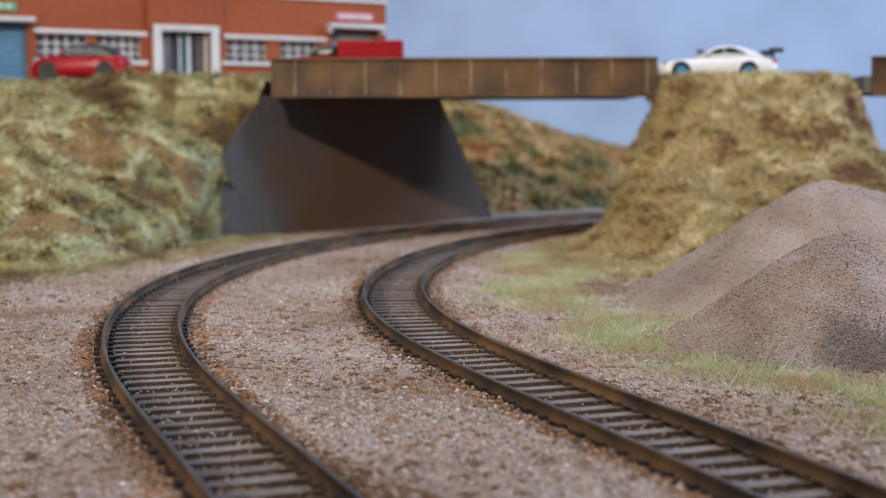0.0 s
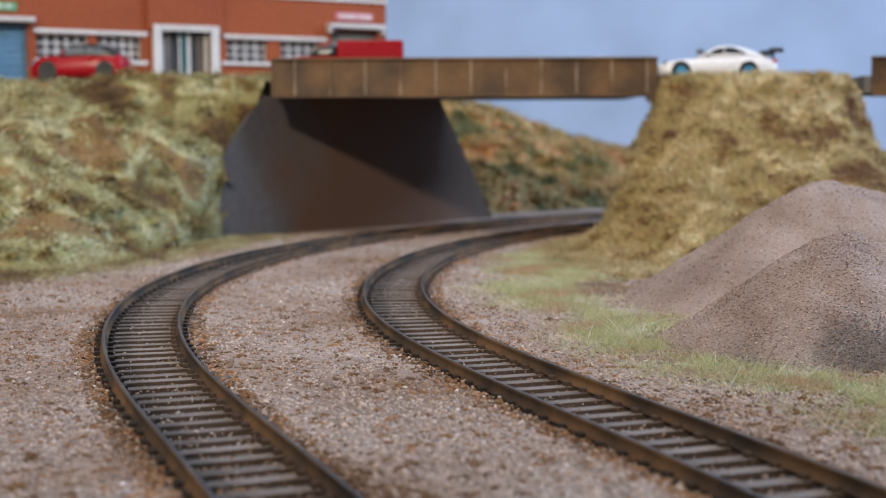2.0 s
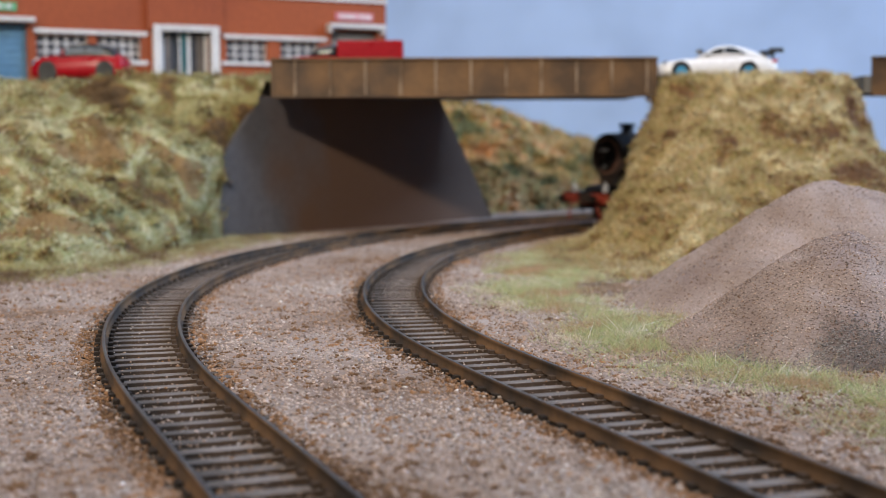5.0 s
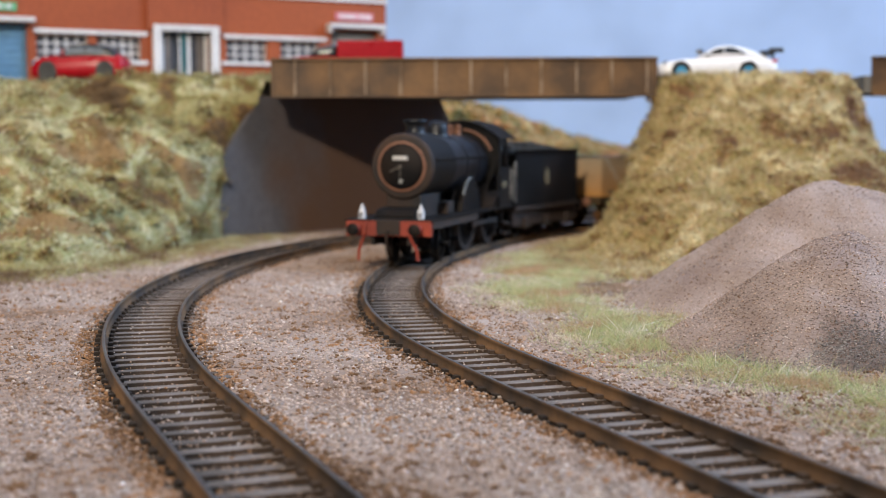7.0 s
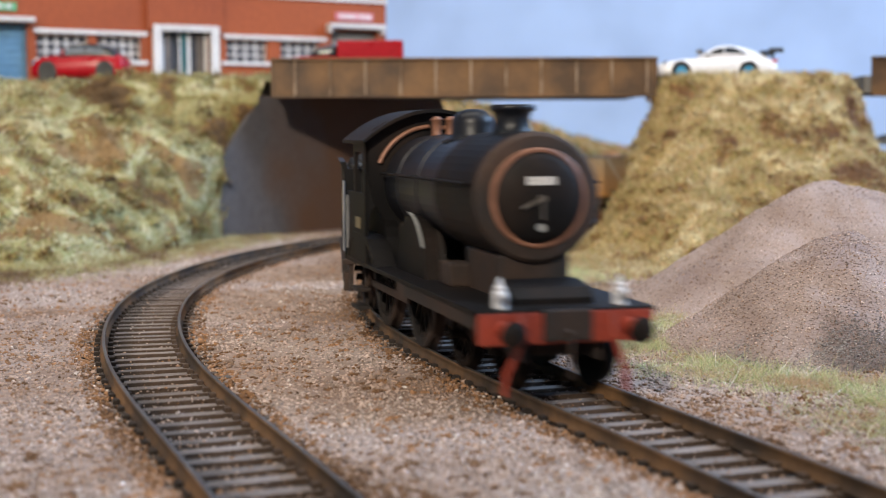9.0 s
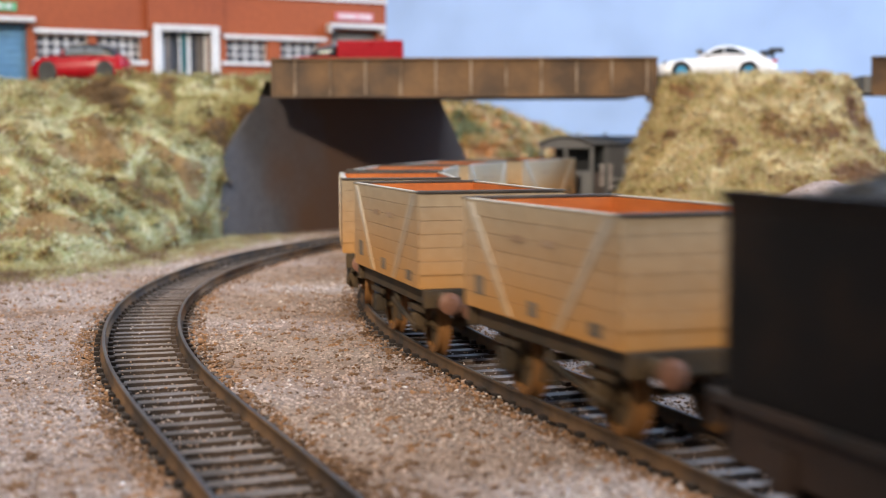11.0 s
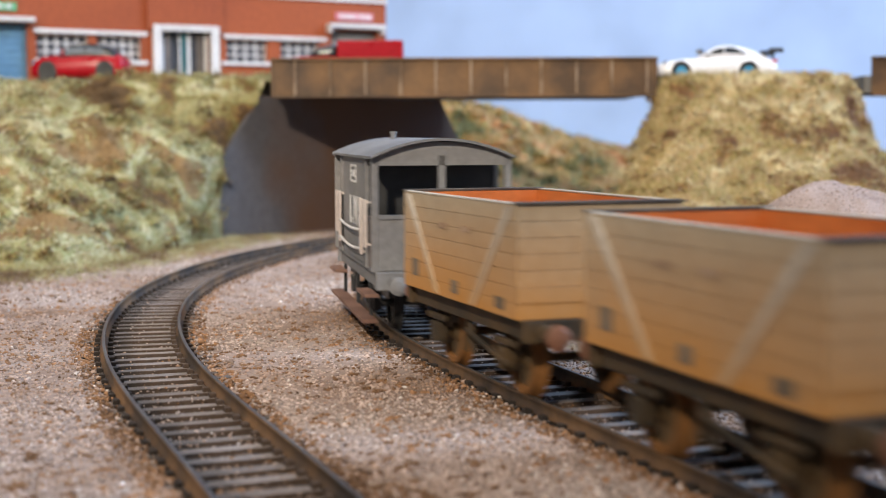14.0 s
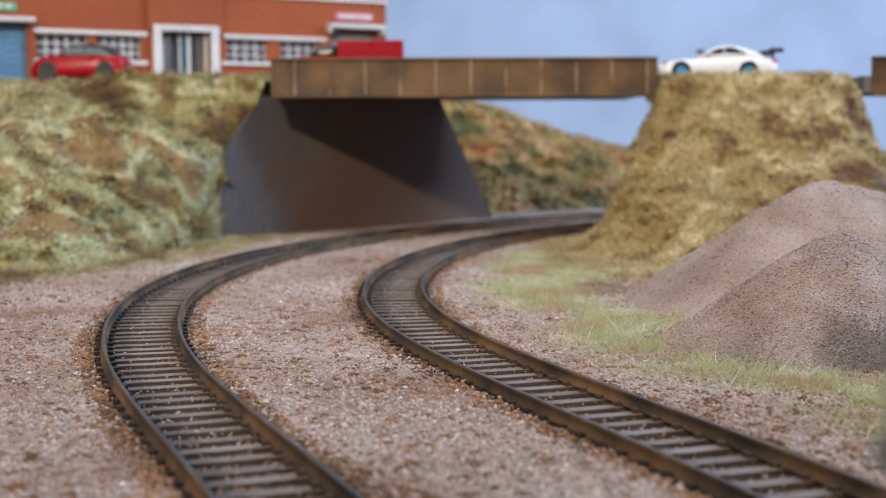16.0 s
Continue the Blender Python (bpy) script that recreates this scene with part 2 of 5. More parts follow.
M_PINKSIGN = material("pink_sign", (0.60, 0.20, 0.24), (0.66, 0.26, 0.30), 60, 0.6, bump=0.0)
M_GREYSHUT = material("grey_shutter", (0.24, 0.24, 0.23), (0.30, 0.30, 0.29), 60, 0.6, bump=0.0)
M_TEAL = material("teal_paint", (0.02, 0.10, 0.11), (0.03, 0.13, 0.14), 60, 0.6, bump=0.0)
M_CURTAIN = material("window_blind", (0.12, 0.10, 0.09), (0.18, 0.15, 0.135), 60, 0.8, bump=0.0)
M_CARGLASS = material("tinted_car_glass", (0.02, 0.025, 0.03), (0.03, 0.035, 0.04), 60, 0.08, bump=0.0, coat=0.5)
# Reflections on the hatchback's panes are put into this pale base colour.
M_GLINTGLASS = material("painted_glint_car_glass", (0.35, 0.38, 0.42), (0.45, 0.48, 0.52), 60, 0.06, metal=0.6, bump=0.0, coat=0.8)
M_CHROME = material("chrome", (0.7, 0.7, 0.72), (0.8, 0.8, 0.82), 60, 0.12, metal=1.0, bump=0.0)
M_TAIL = material("red_lens", (0.5, 0.05, 0.06), (0.6, 0.08, 0.09), 60, 0.2, bump=0.0)
M_YELLOW = material("faded_gold_transfer", (0.14, 0.11, 0.06), (0.20, 0.16, 0.09), 60, 0.6, bump=0.0)
M_LETTER = material("white_lettering", (0.60, 0.58, 0.55), (0.70, 0.68, 0.66), 60, 0.7, bump=0.0)
M_ROOM = material("room_plaster", (0.60, 0.58, 0.55), (0.68, 0.66, 0.63), 3, 0.9, bump=0.1, fine=60)
M_CARPET = material("room_carpet", (0.14, 0.12, 0.10), (0.20, 0.17, 0.14), 20, 0.95, bump=0.3, fine=300)


# ---- mesh helpers ----
def finish(name, me, mat, parent=None, label="", smooth=False):
    me.materials.append(mat)
    if smooth:
        me.polygons.foreach_set("use_smooth", [True] * len(me.polygons))
    ob = new(name, me)
    if parent is not None:
        ob.parent = parent
    if label:
        ob["label"] = label
    return ob


def mesh_of(name, bm):
    bmesh.ops.scale(bm, vec=(MM, MM, MM), verts=bm.verts)
    bmesh.ops.recalc_face_normals(bm, faces=bm.faces)
    me = bpy.data.meshes.new(name)
    bm.to_mesh(me)
    bm.free()
    return me


def part(name, bm, mat, parent=None, label="", smooth=False):
    return finish(name, mesh_of(name, bm), mat, parent, label, smooth)


def root(name, m, label, category, group="", kind=""):
    ob = new(name)
    ob.empty_display_size = 0.01
    ob.matrix_world = m
    return tagged(ob, label, category, group, kind)


def at(x, y, z=0.0, rz=0.0):
    return pose(x * MM, y * MM, z * MM, 0, 0, rz)


def box(bm, x0, x1, y0, y1, z0, z1, bevel=0.0, m=None):
    r = bmesh.ops.create_cube(bm, size=1.0)
    vs = r["verts"]
    bmesh.ops.scale(bm, vec=(x1 - x0, y1 - y0, z1 - z0), verts=vs)
    bmesh.ops.translate(bm, vec=((x0 + x1) / 2, (y0 + y1) / 2, (z0 + z1) / 2), verts=vs)
    if bevel:
        es = list({e for v in vs for e in v.link_edges})
        r2 = bmesh.ops.bevel(bm, geom=es, offset=bevel, segments=2, affect="EDGES", profile=0.6)
        vs = list({v for f in r2["faces"] for v in f.verts} | {v for v in vs if v.is_valid})
    if m is not None:
        bmesh.ops.transform(bm, matrix=m, verts=vs)
    return vs


def boxed(x0, x1, y0, y1, z0, z1, bevel=0.0):
    bm = bmesh.new()
    box(bm, x0, x1, y0, y1, z0, z1, bevel)
    return bm


def rod(bm, a, b, r0, r1=None, seg=12):
    a, b = Vector(a), Vector(b)
    r1 = r0 if r1 is None else r1
    d = b - a
    q = d.to_track_quat("Z", "Y").to_matrix().to_4x4()
    return bmesh.ops.create_cone(bm, cap_ends=True, segments=seg, radius1=r0, radius2=r1, depth=d.length, matrix=Matrix.Translation((a + b) / 2) @ q)["verts"]


def turned(bm, profile, m, seg=32):
    """Turns a profile of (radius, height) round the z axis of m."""
    rings = []
    for r, h in profile:
        rings.append([bm.verts.new(m @ Vector((r * math.cos(2 * math.pi * k / seg), r * math.sin(2 * math.pi * k / seg), h))) for k in range(seg)])
    for u, v in zip(rings, rings[1:]):
        for k in range(seg):
            bm.faces.new((u[k], u[(k + 1) % seg], v[(k + 1) % seg], v[k]))
    for ring, h in ((rings[0], 0), (rings[-1], 0)):
        bm.faces.new(ring)


def plate(bm, outline, depth, m):
    """A flat outline in the xz plane of m, given depth along y, centred."""
    f = [bm.verts.new(m @ Vector((x, -depth / 2, z))) for x, z in outline]
    b = [bm.verts.new(m @ Vector((x, depth / 2, z))) for x, z in outline]
    bm.faces.new(f)
    bm.faces.new(b[::-1])
    n = len(f)
    for k in range(n):
        bm.faces.new((f[k], f[(k + 1) % n], b[(k + 1) % n], b[k]))


I4 = Matrix.Identity(4)


def raw(name, verts, faces, mat, parent=None, label="", smooth=False):
    """verts in millimetres as an array, faces as an array of equal-sided faces."""
    me = bpy.data.meshes.new(name)
    verts, faces = np.asarray(verts, dtype=np.float64) * MM, np.asarray(faces, dtype=np.int32)
    k = faces.shape[1]
    me.vertices.add(len(verts))
    me.vertices.foreach_set("co", verts.ravel())
    me.loops.add(faces.size)
    me.loops.foreach_set("vertex_index", faces.ravel())
    me.polygons.add(len(faces))
    me.polygons.foreach_set("loop_start", np.arange(0, faces.size, k, dtype=np.int32))
    me.update(calc_edges=True)
    me.validate()
    return finish(name, me, mat, parent, label, smooth)


# ---- the two curves of track ----
STEP = 2.0


def centreline(x, y, heading, knots, back, ahead, bend):
    """Positions and headings every 2 mm: curvature (1/m) given every 140 mm, straight behind, bending on ahead until it runs along +x."""
    s = np.arange(0, 700 + STEP, STEP)
    k = np.interp(s, np.arange(len(knots)) * 140.0, knots) / 1000
    head = heading + np.concatenate([[0], np.cumsum((k[1:] + k[:-1]) / 2 * STEP)])
    more = int(ahead / STEP)
    h2 = np.minimum(head[-1] + bend / 1000 * STEP * np.arange(1, more + 1), math.pi / 2)
    head = np.concatenate([head, h2])
    px = x + np.concatenate([[0], np.cumsum(np.sin((head[1:] + head[:-1]) / 2) * STEP)])
    py = y + np.concatenate([[0], np.cumsum(np.cos((head[1:] + head[:-1]) / 2) * STEP)])
    nb = int(back / STEP)
    b = np.arange(nb, 0, -1) * STEP
    px = np.concatenate([x - b * math.sin(heading), px])
    py = np.concatenate([y - b * math.cos(heading), py])
    head = np.concatenate([np.full(nb, heading), head])
    return np.stack([px, py, head], 1), -nb * STEP


LINE_A, A0 = centreline(85.17, 65.89, -0.34, (0.53, -0.62, 2.35, 2.07, 2.30, 2.6), 1500, 1700, 2.4)
LINE_B, B0 = centreline(-11.0, 146.45, -0.316, (-1.6, 1.79, 2.10, 2.28, 1.75, 1.6), 1300, 1700, 2.05)


def on_line(line, s0, s):
    i = np.clip((s - s0) / STEP, 0, len(line) - 1.001)
    k = int(i)
    return line[k] + (line[k + 1] - line[k]) * (i - k)


# ---- room round the layout ----
def room():
    for name, b in (("wall_north", (-1800, 1900, 1700, 1760, -1000, 1500)), ("wall_south", (-1800, 1900, -2060, -2000, -1000, 1500)),
                    ("wall_west", (-1860, -1800, -2000, 1700, -1000, 1500)), ("wall_east", (1900, 1960, -2000, 1700, -1000, 1500))):
        tagged(part(name, boxed(*b), M_ROOM), "plain pale plastered wall of the room", "wall", kind="structure")
    tagged(part("floor", boxed(-1860, 1960, -2060, 1760, -1060, -1000), M_CARPET), "plain dark carpeted floor of the room", "floor", kind="structure")
    tagged(part("ceiling", boxed(-1860, 1960, -2060, 1760, 1500, 1560), M_ROOM), "plain pale ceiling of the room", "ceiling", kind="structure")


room()


# ---- ground and backdrop ----
def clear_of(line, x, y):
    """How far a point lies from a track's centreline."""
    return float(np.sqrt(((line[::4, 0] - x) ** 2 + (line[::4, 1] - y) ** 2).min()))


def hill(x, y):
    """Small unevenness of the ballast; shoulders rise over the sleepers' ends."""
    if -300 < x < 420 and 60 < y < 900:
        d = min(clear_of(LINE_A, x, y), clear_of(LINE_B, x, y))
        lift = 0.75 * min(1.0, max(0.0, (d - 10.3) / 2.6))
        if d < 10:
            return -1.9 + 0.4 * noise.noise(Vector((x * 0.2, y * 0.2, 5)))
    else:
        lift = 0.0
    return lift + 0.45 * noise.noise(Vector((x * 0.02, y * 0.02, 0))) + 0.35 * noise.noise(Vector((x * 0.11, y * 0.11, 3)))


def ground():
    xs = np.concatenate([np.arange(-1200, -300, 60), np.arange(-300, 420, 5), np.arange(420, 1801, 60)])
    ys = np.concatenate([np.arange(-1500, 60, 60), np.arange(60, 900, 5), np.arange(900, 1141, 40)])
    v = [(x, y, -3.1 + hill(x, y)) for y in ys for x in xs]
    w = len(xs)
    f = [(j * w + i, j * w + i + 1, (j + 1) * w + i + 1, (j + 1) * w + i) for j in range(len(ys) - 1) for i in range(w - 1)]
    ob = raw("ground", v, f, M_GROUND, smooth=True)
    tagged(ob, "brown-grey ballast and earth covered model railway baseboard", "ground", kind="structure")
    base = part("baseboard", boxed(-1200, 1800, -1500, 1150, -60, -6), M_ROAD)
    tagged(base, "plain board under the model landscape", "baseboard", kind="structure")


ground()


def backdrop():
    bm = bmesh.new()
    box(bm, -1200, 1800, 1090, 1102, -3, 620)
    tagged(part("backdrop", bm, M_SKYBOARD), "pale blue painted sky board behind the layout", "backdrop", kind="structure")


backdrop()


# ---- track ----
def rail_mesh(name, line, s0, off, sa, sb, parent):
    prof = [(-0.85, -2.5), (-0.85, -2.25), (-0.25, -1.95), (-0.25, -0.7), (-0.4, -0.5), (-0.4, -0.06), (-0.32, 0.0), (0.32, 0.0), (0.4, -0.06), (0.4, -0.5), (0.25, -0.7), (0.25, -1.95), (0.85, -2.25), (0.85, -2.5)]
    ss = np.arange(sa, sb, 4.0)
    v = []
    for s in ss:
        x, y, h = on_line(line, s0, s)
        for o, z in prof:
            v.append((x + (off + o) * math.cos(h), y - (off + o) * math.sin(h), z))
    n = len(prof)
    f = [(j * n + i, j * n + (i + 1) % n, (j + 1) * n + (i + 1) % n, (j + 1) * n + i) for j in range(len(ss) - 1) for i in range(n)]
    ob = raw(name, v, f, M_RAIL_SIDE, parent, "dark weathered rail with a dull steel head")
    ob.data.materials.append(M_RAIL_TOP)
    ob.data.polygons.foreach_set("material_index", [1 if (k % n) == 6 else 0 for k in range(len(f))])
    ob.data.update()
    return ob


def sleeper_shape():
    bm = bmesh.new()
    box(bm, -1.5, 1.5, -14.4, 14.4, -4.6, -2.55, 0.15)
    for side in (-1, 1):
        for off in (-1.55, 1.55):
            c = side * 8.73 + off
            box(bm, -0.95, 0.95, c - 0.55, c + 0.55, -2.6, -1.75, 0.0)
    return mesh_of("sleeper", bm)


def track(line, s0, sa, sb, na, nb, label):
    t = root("railway_track", I4, label, "track", "two curved tracks")
    for off in (-8.73, 8.73):
        rail_mesh("rail", line, s0, off, sa, sb, t)
    v, f, ss = [], [], np.arange(sa, sb, 8.0)
    for s in ss:
        x, y, h = on_line(line, s0, s)
        v += [(x + o * math.cos(h), y - o * math.sin(h), z) for o, z in ((-14.5, -4.9), (-12.5, -3.55), (12.5, -3.55), (14.5, -4.9))]
    f = [(4 * j + i, 4 * j + i + 1, 4 * j + i + 5, 4 * j + i + 4) for j in range(len(ss) - 1) for i in range(3)]
    # Dark strip painting the shade in the gaps.
    raw("track_bed", v, f, M_BED_SHADE, t, "track bed coloured dark for the shade between the sleepers")
    me = sleeper_shape()
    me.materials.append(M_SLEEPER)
    me.materials.append(M_BED_SHADE)
    # Pale on upward faces, dark on sides and chairs: side shade is painted.
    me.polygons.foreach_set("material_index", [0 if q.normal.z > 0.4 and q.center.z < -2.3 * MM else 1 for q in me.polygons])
    far_v, far_f = [], []
    src = np.array([v.co for v in me.vertices]) / MM
    me.calc_loop_triangles()
    tri = np.array([lt.vertices for lt in me.loop_triangles])
    s = sa
    rng = random.Random(5)
    while s < sb:
        x, y, h = on_line(line, s0, s)
        turn = math.pi / 2 - h + rng.uniform(-0.02, 0.02)
        if na < s < nb:
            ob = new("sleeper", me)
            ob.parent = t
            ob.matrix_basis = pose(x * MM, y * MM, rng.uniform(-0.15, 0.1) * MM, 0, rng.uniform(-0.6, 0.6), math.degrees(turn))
        else:
            c, q = math.cos(turn), math.sin(turn)
            w = np.stack([src[:, 0] * c - src[:, 1] * q + x, src[:, 0] * q + src[:, 1] * c + y, src[:, 2]], 1)
            far_f.append(tri + len(src) * len(far_v))
            far_v.append(w)
        s += 7.05
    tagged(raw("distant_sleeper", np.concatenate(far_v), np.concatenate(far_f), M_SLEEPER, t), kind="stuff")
    return t


track(LINE_A, A0, -1450, 2350, -40, 760, "curved model railway track with dark rails, brown-grey sleepers")
track(LINE_B, B0, -1250, 2350, -60, 760, "curved model railway track beside another, dark rails, grey sleepers")


# ---- banks ----
def lerp(a, b, t):
    return a + (b - a) * t


def along(pts, t):
    """Point at t (0..1) of a polyline of (x, y, z), rounded a little."""
    p = np.array(pts, dtype=float)
    d = np.concatenate([[0], np.cumsum(np.linalg.norm(np.diff(p, axis=0), axis=1))])
    u = t * d[-1]
    return np.array([np.interp(u, d, p[:, k]) for k in range(3)])


def bank_surface(foot, crown, inner, nu, nv, seed, rough=5.0, hollow=0.0, round_top=0.35):
    """Grid of points from the foot line over the crown line to the inner line of the top."""
    g = np.zeros((nv + 7, nu + 1, 3))
    for i in range(nu + 1):
        a, b, c = along(foot, i / nu), along(crown, i / nu), along(inner, i / nu)
        for j in range(nv + 1):
            t = j / nv
            p = a + (b - a) * t
            p[2] = a[2] + (b[2] - a[2]) * (t ** 1.7 if hollow else t + round_top * t * (1 - t))
            w = math.sin(math.pi * min(1, t * 1.15 + 0.04)) if t < 0.9 else 0.5
            k = noise.noise(Vector((p[0] * 0.022 + seed, p[1] * 0.022, p[2] * 0.03))) + 0.6 * noise.noise(Vector((p[0] * 0.06 + seed, p[1] * 0.06, p[2] * 0.07))) + 0.35 * noise.noise(Vector((p[0] * 0.15, p[1] * 0.15 + seed, p[2] * 0.16)))
            nrm = np.cross(b - a, (along(crown, min(1, i / nu + 0.02)) - along(crown, max(0, i / nu - 0.02))) + 1e-6)
            nrm = -nrm / (np.linalg.norm(nrm) + 1e-9)
            if nrm[2] < 0:
                nrm = -nrm
            g[j, i] = p + nrm * k * rough * w
        for j in range(6):
            t = (j + 1) / 6
            g[nv + 1 + j, i] = lerp(b, c, t) + np.array([0, 0, 0.8 * noise.noise(Vector((b[0] * 0.05, b[1] * 0.05 + t * 3, seed)))])
    return g


def grid_mesh(name, g, mat, parent=None, smooth=True):
    r, c = g.shape[:2]
    v = g.reshape(-1, 3)
    f = [(j * c + i, j * c + i + 1, (j + 1) * c + i + 1, (j + 1) * c + i) for j in range(r - 1) for i in range(c - 1)]
    return raw(name, v, f, mat, parent, smooth=smooth)


def bank(name, mat, foot, crown, inner, nu, nv, seed, label, rough=5.0, hollow=0.0):
    g = bank_surface(foot, crown, inner, nu, nv, seed, rough, hollow)
    t = root(name, I4, label, "embankment")
    grid_mesh("slope", g, mat, t)
    return t, g


LEFT_BANK, LEFT_G = bank("grassy_embankment", M_SLOPE_L,
    [(-620, 330, -4), (-330, 405, -4), (-205, 440, -4), (-140, 500, -4), (-113, 580, -4), (-109, 622, -4), (-103, 645, -4)],
    [(-620, 640, 70), (-330, 655, 70), (-215, 660, 70), (-160, 662, 70), (-120, 664, 73), (-100, 665, 73), (-85, 666, 71)],
    [(-620, 1085, 73), (-330, 1085, 73), (-215, 1085, 73), (-160, 1085, 73), (-120, 1000, 73), (-90, 900, 73), (-40, 860, 73)],
    150, 46, 1.0, "green and tan grass-flocked embankment beside the bridge abutment", 12.0)
RIGHT_BANK, RIGHT_G = bank("grassy_embankment", M_SLOPE_R,
    [(152, 738, -4), (116, 706, -4), (90, 672, -4), (72, 642, -4), (60, 612, -4), (52, 580, -4), (48, 540, -4), (52, 500, -4), (70, 470, -4), (130, 460, -4), (175, 480, -4), (204, 555, -4), (210, 640, -4), (214, 742, -4)],
    [(142, 730, 71), (128, 712, 71), (116, 692, 71), (108, 672, 71), (105, 660, 71), (106, 654, 71), (108, 650, 71.5), (112, 648, 72), (122, 647, 72), (155, 646, 72), (180, 646, 72), (191, 652, 71), (194, 672, 70), (198, 730, 70)],
    [(150, 718, 71), (150, 716, 71), (150, 705, 71), (150, 700, 71), (150, 695, 71), (150, 690, 71), (150, 690, 71), (150, 690, 71), (150, 690, 71), (155, 690, 71), (160, 690, 71), (160, 690, 71), (160, 700, 71), (160, 718, 71)],
    140, 46, 7.0, "tan and green grass-flocked embankment carrying the road between spans", 6.0, 1.0)
REAR_BANK, REAR_G = bank("grassy_embankment", M_SLOPE_B,
    [(-20, 830, -4), (40, 850, -4), (100, 900, -4), (160, 955, -4), (260, 990, -4), (460, 1000, -4), (1100, 1010, -4)],
    [(-20, 880, 66), (26, 915, 63), (48, 940, 56), (72, 960, 46), (100, 975, 36), (135, 990, 27), (460, 1030, 26), (1100, 1040, 26)],
    [(-30, 1000, 66), (30, 1080, 58), (60, 1085, 52), (90, 1085, 43), (130, 1085, 34), (200, 1085, 26), (460, 1085, 25), (1100, 1085, 25)],
    120, 34, 13.0, "rusty brown and green bushy embankment behind the bridge", 10.0)


# ---- bridge ----
def bridge():
    b = root("girder_bridge", at(0, 0), "rusty brown plate girder road bridge on a grey abutment", "bridge")

    def girder(x0, x1, y0, y1, n):
        gd = part("girder", boxed(x0, x1, y0 + 1.2, y1 - 1.2, 63.8, 80.6), M_GIRDER, b)
        part("flange", boxed(x0, x1, y0 - 0.6, y1 + 0.6, 80.3, 81.4, 0.2), M_GIRDER, gd)
        part("flange", boxed(x0, x1, y0 - 0.6, y1 + 0.6, 63.1, 64.1, 0.2), M_GIRDER, gd)
        for k in range(n):
            x = x0 + 11.3 + 16.4 * k
            part("stiffener", boxed(x - 0.5, x + 0.5, y0 - 0.3, y1 + 0.3, 64.0, 80.3, 0.15), M_STIFF, gd)

    girder(-80.0, 100.2, 649, 653, 11)
    girder(200.5, 380, 649, 653, 11)
    part("deck", boxed(-79.5, 100, 653.8, 770, 64.5, 72.5), M_ROAD, b, "grey road deck")
    part("deck", boxed(198, 384, 653.5, 720, 64.5, 72.5), M_ROAD, b, "grey road deck")
    # abutment: a trapezoid slab along the tracks
    u = Vector((108, 129, 0)).normalized()
    ang = math.atan2(u.y, u.x)
    m = Matrix.Translation((-83, 669, 0)) @ Matrix.Rotation(ang, 4, "Z")
    bm = bmesh.new()
    plate(bm, [(-66, -5), (176, -5), (128, 64.45), (-5, 64.45)], 4.0, m @ Matrix.Translation((0, 2, 0)))
    part("abutment", bm, M_CONCRETE, b, "smooth dark grey abutment wall with rusty weathering")


bridge()


# ---- spoil heaps ----
def heap(x, y, r, h, seed):
    n, rings = 90, 44
    v = []
    for j in range(rings + 1):
        t = j / rings
        for i in range(n):
            a = 2 * math.pi * i / n
            rr = r * t * (1 + 0.16 * noise.noise(Vector((math.cos(a), math.sin(a), seed))))
            px, py = rr * math.cos(a), rr * math.sin(a)
            fall = 1 - t if t > 0.34 else 0.66 + (0.34 ** 2 - t * t) / 0.68
            z = h * (fall / 0.83) ** 1.1 + (2.6 * noise.noise(Vector((px * 0.05, py * 0.05, seed))) + 1.2 * noise.noise(Vector((px * 0.15, py * 0.15, seed))) + 0.3 * noise.noise(Vector((px * 0.5, py * 0.5, seed)))) * min(1, 3 * (1 - t))
            v.append((px, py, z - 3.2 - 1.2 * t))
    f = [(j * n + i, j * n + (i + 1) % n, (j + 1) * n + (i + 1) % n, (j + 1) * n + i) for j in range(rings) for i in range(n)]
    ob = raw("gravel_mound", v, f, M_SPOIL, smooth=True)
    ob.matrix_world = at(x, y)
    return tagged(ob, "conical heap of fine pinkish-brown gravel beside the track", "mound", "gravel mounds"), np.array(v) + np.array([x, y, 0]), f


HEAP_REAR = heap(116, 405, 68, 34.5, 1.0)
HEAP_FRONT = heap(93, 318, 47, 25.5, 4.0)


# ---- loose stuff: ballast, flock, grass ----
OCTA_V = np.array([(1, 0, 0), (-1, 0, 0), (0, 1, 0), (0, -1, 0), (0, 0, 1), (0, 0, -1)], dtype=float)
OCTA_F = np.array([(0, 2, 4), (2, 1, 4), (1, 3, 4), (3, 0, 4), (2, 0, 5), (1, 2, 5), (3, 1, 5), (0, 3, 5)])
RNG = np.random.default_rng(11)


def spin(v):
    """Turns every island of v (n, k, 3) by a random rotation."""
    q = RNG.normal(size=(len(v), 4))
    q /= np.linalg.norm(q, axis=1)[:, None]
    w, x, y, z = q.T
    m = np.stack([1 - 2 * (y * y + z * z), 2 * (x * y - z * w), 2 * (x * z + y * w), 2 * (x * y + z * w), 1 - 2 * (x * x + z * z), 2 * (y * z - x * w), 2 * (x * z - y * w), 2 * (y * z + x * w), 1 - 2 * (x * x + y * y)], 1).reshape(-1, 3, 3)
    return np.einsum("nij,nkj->nki", m, v)


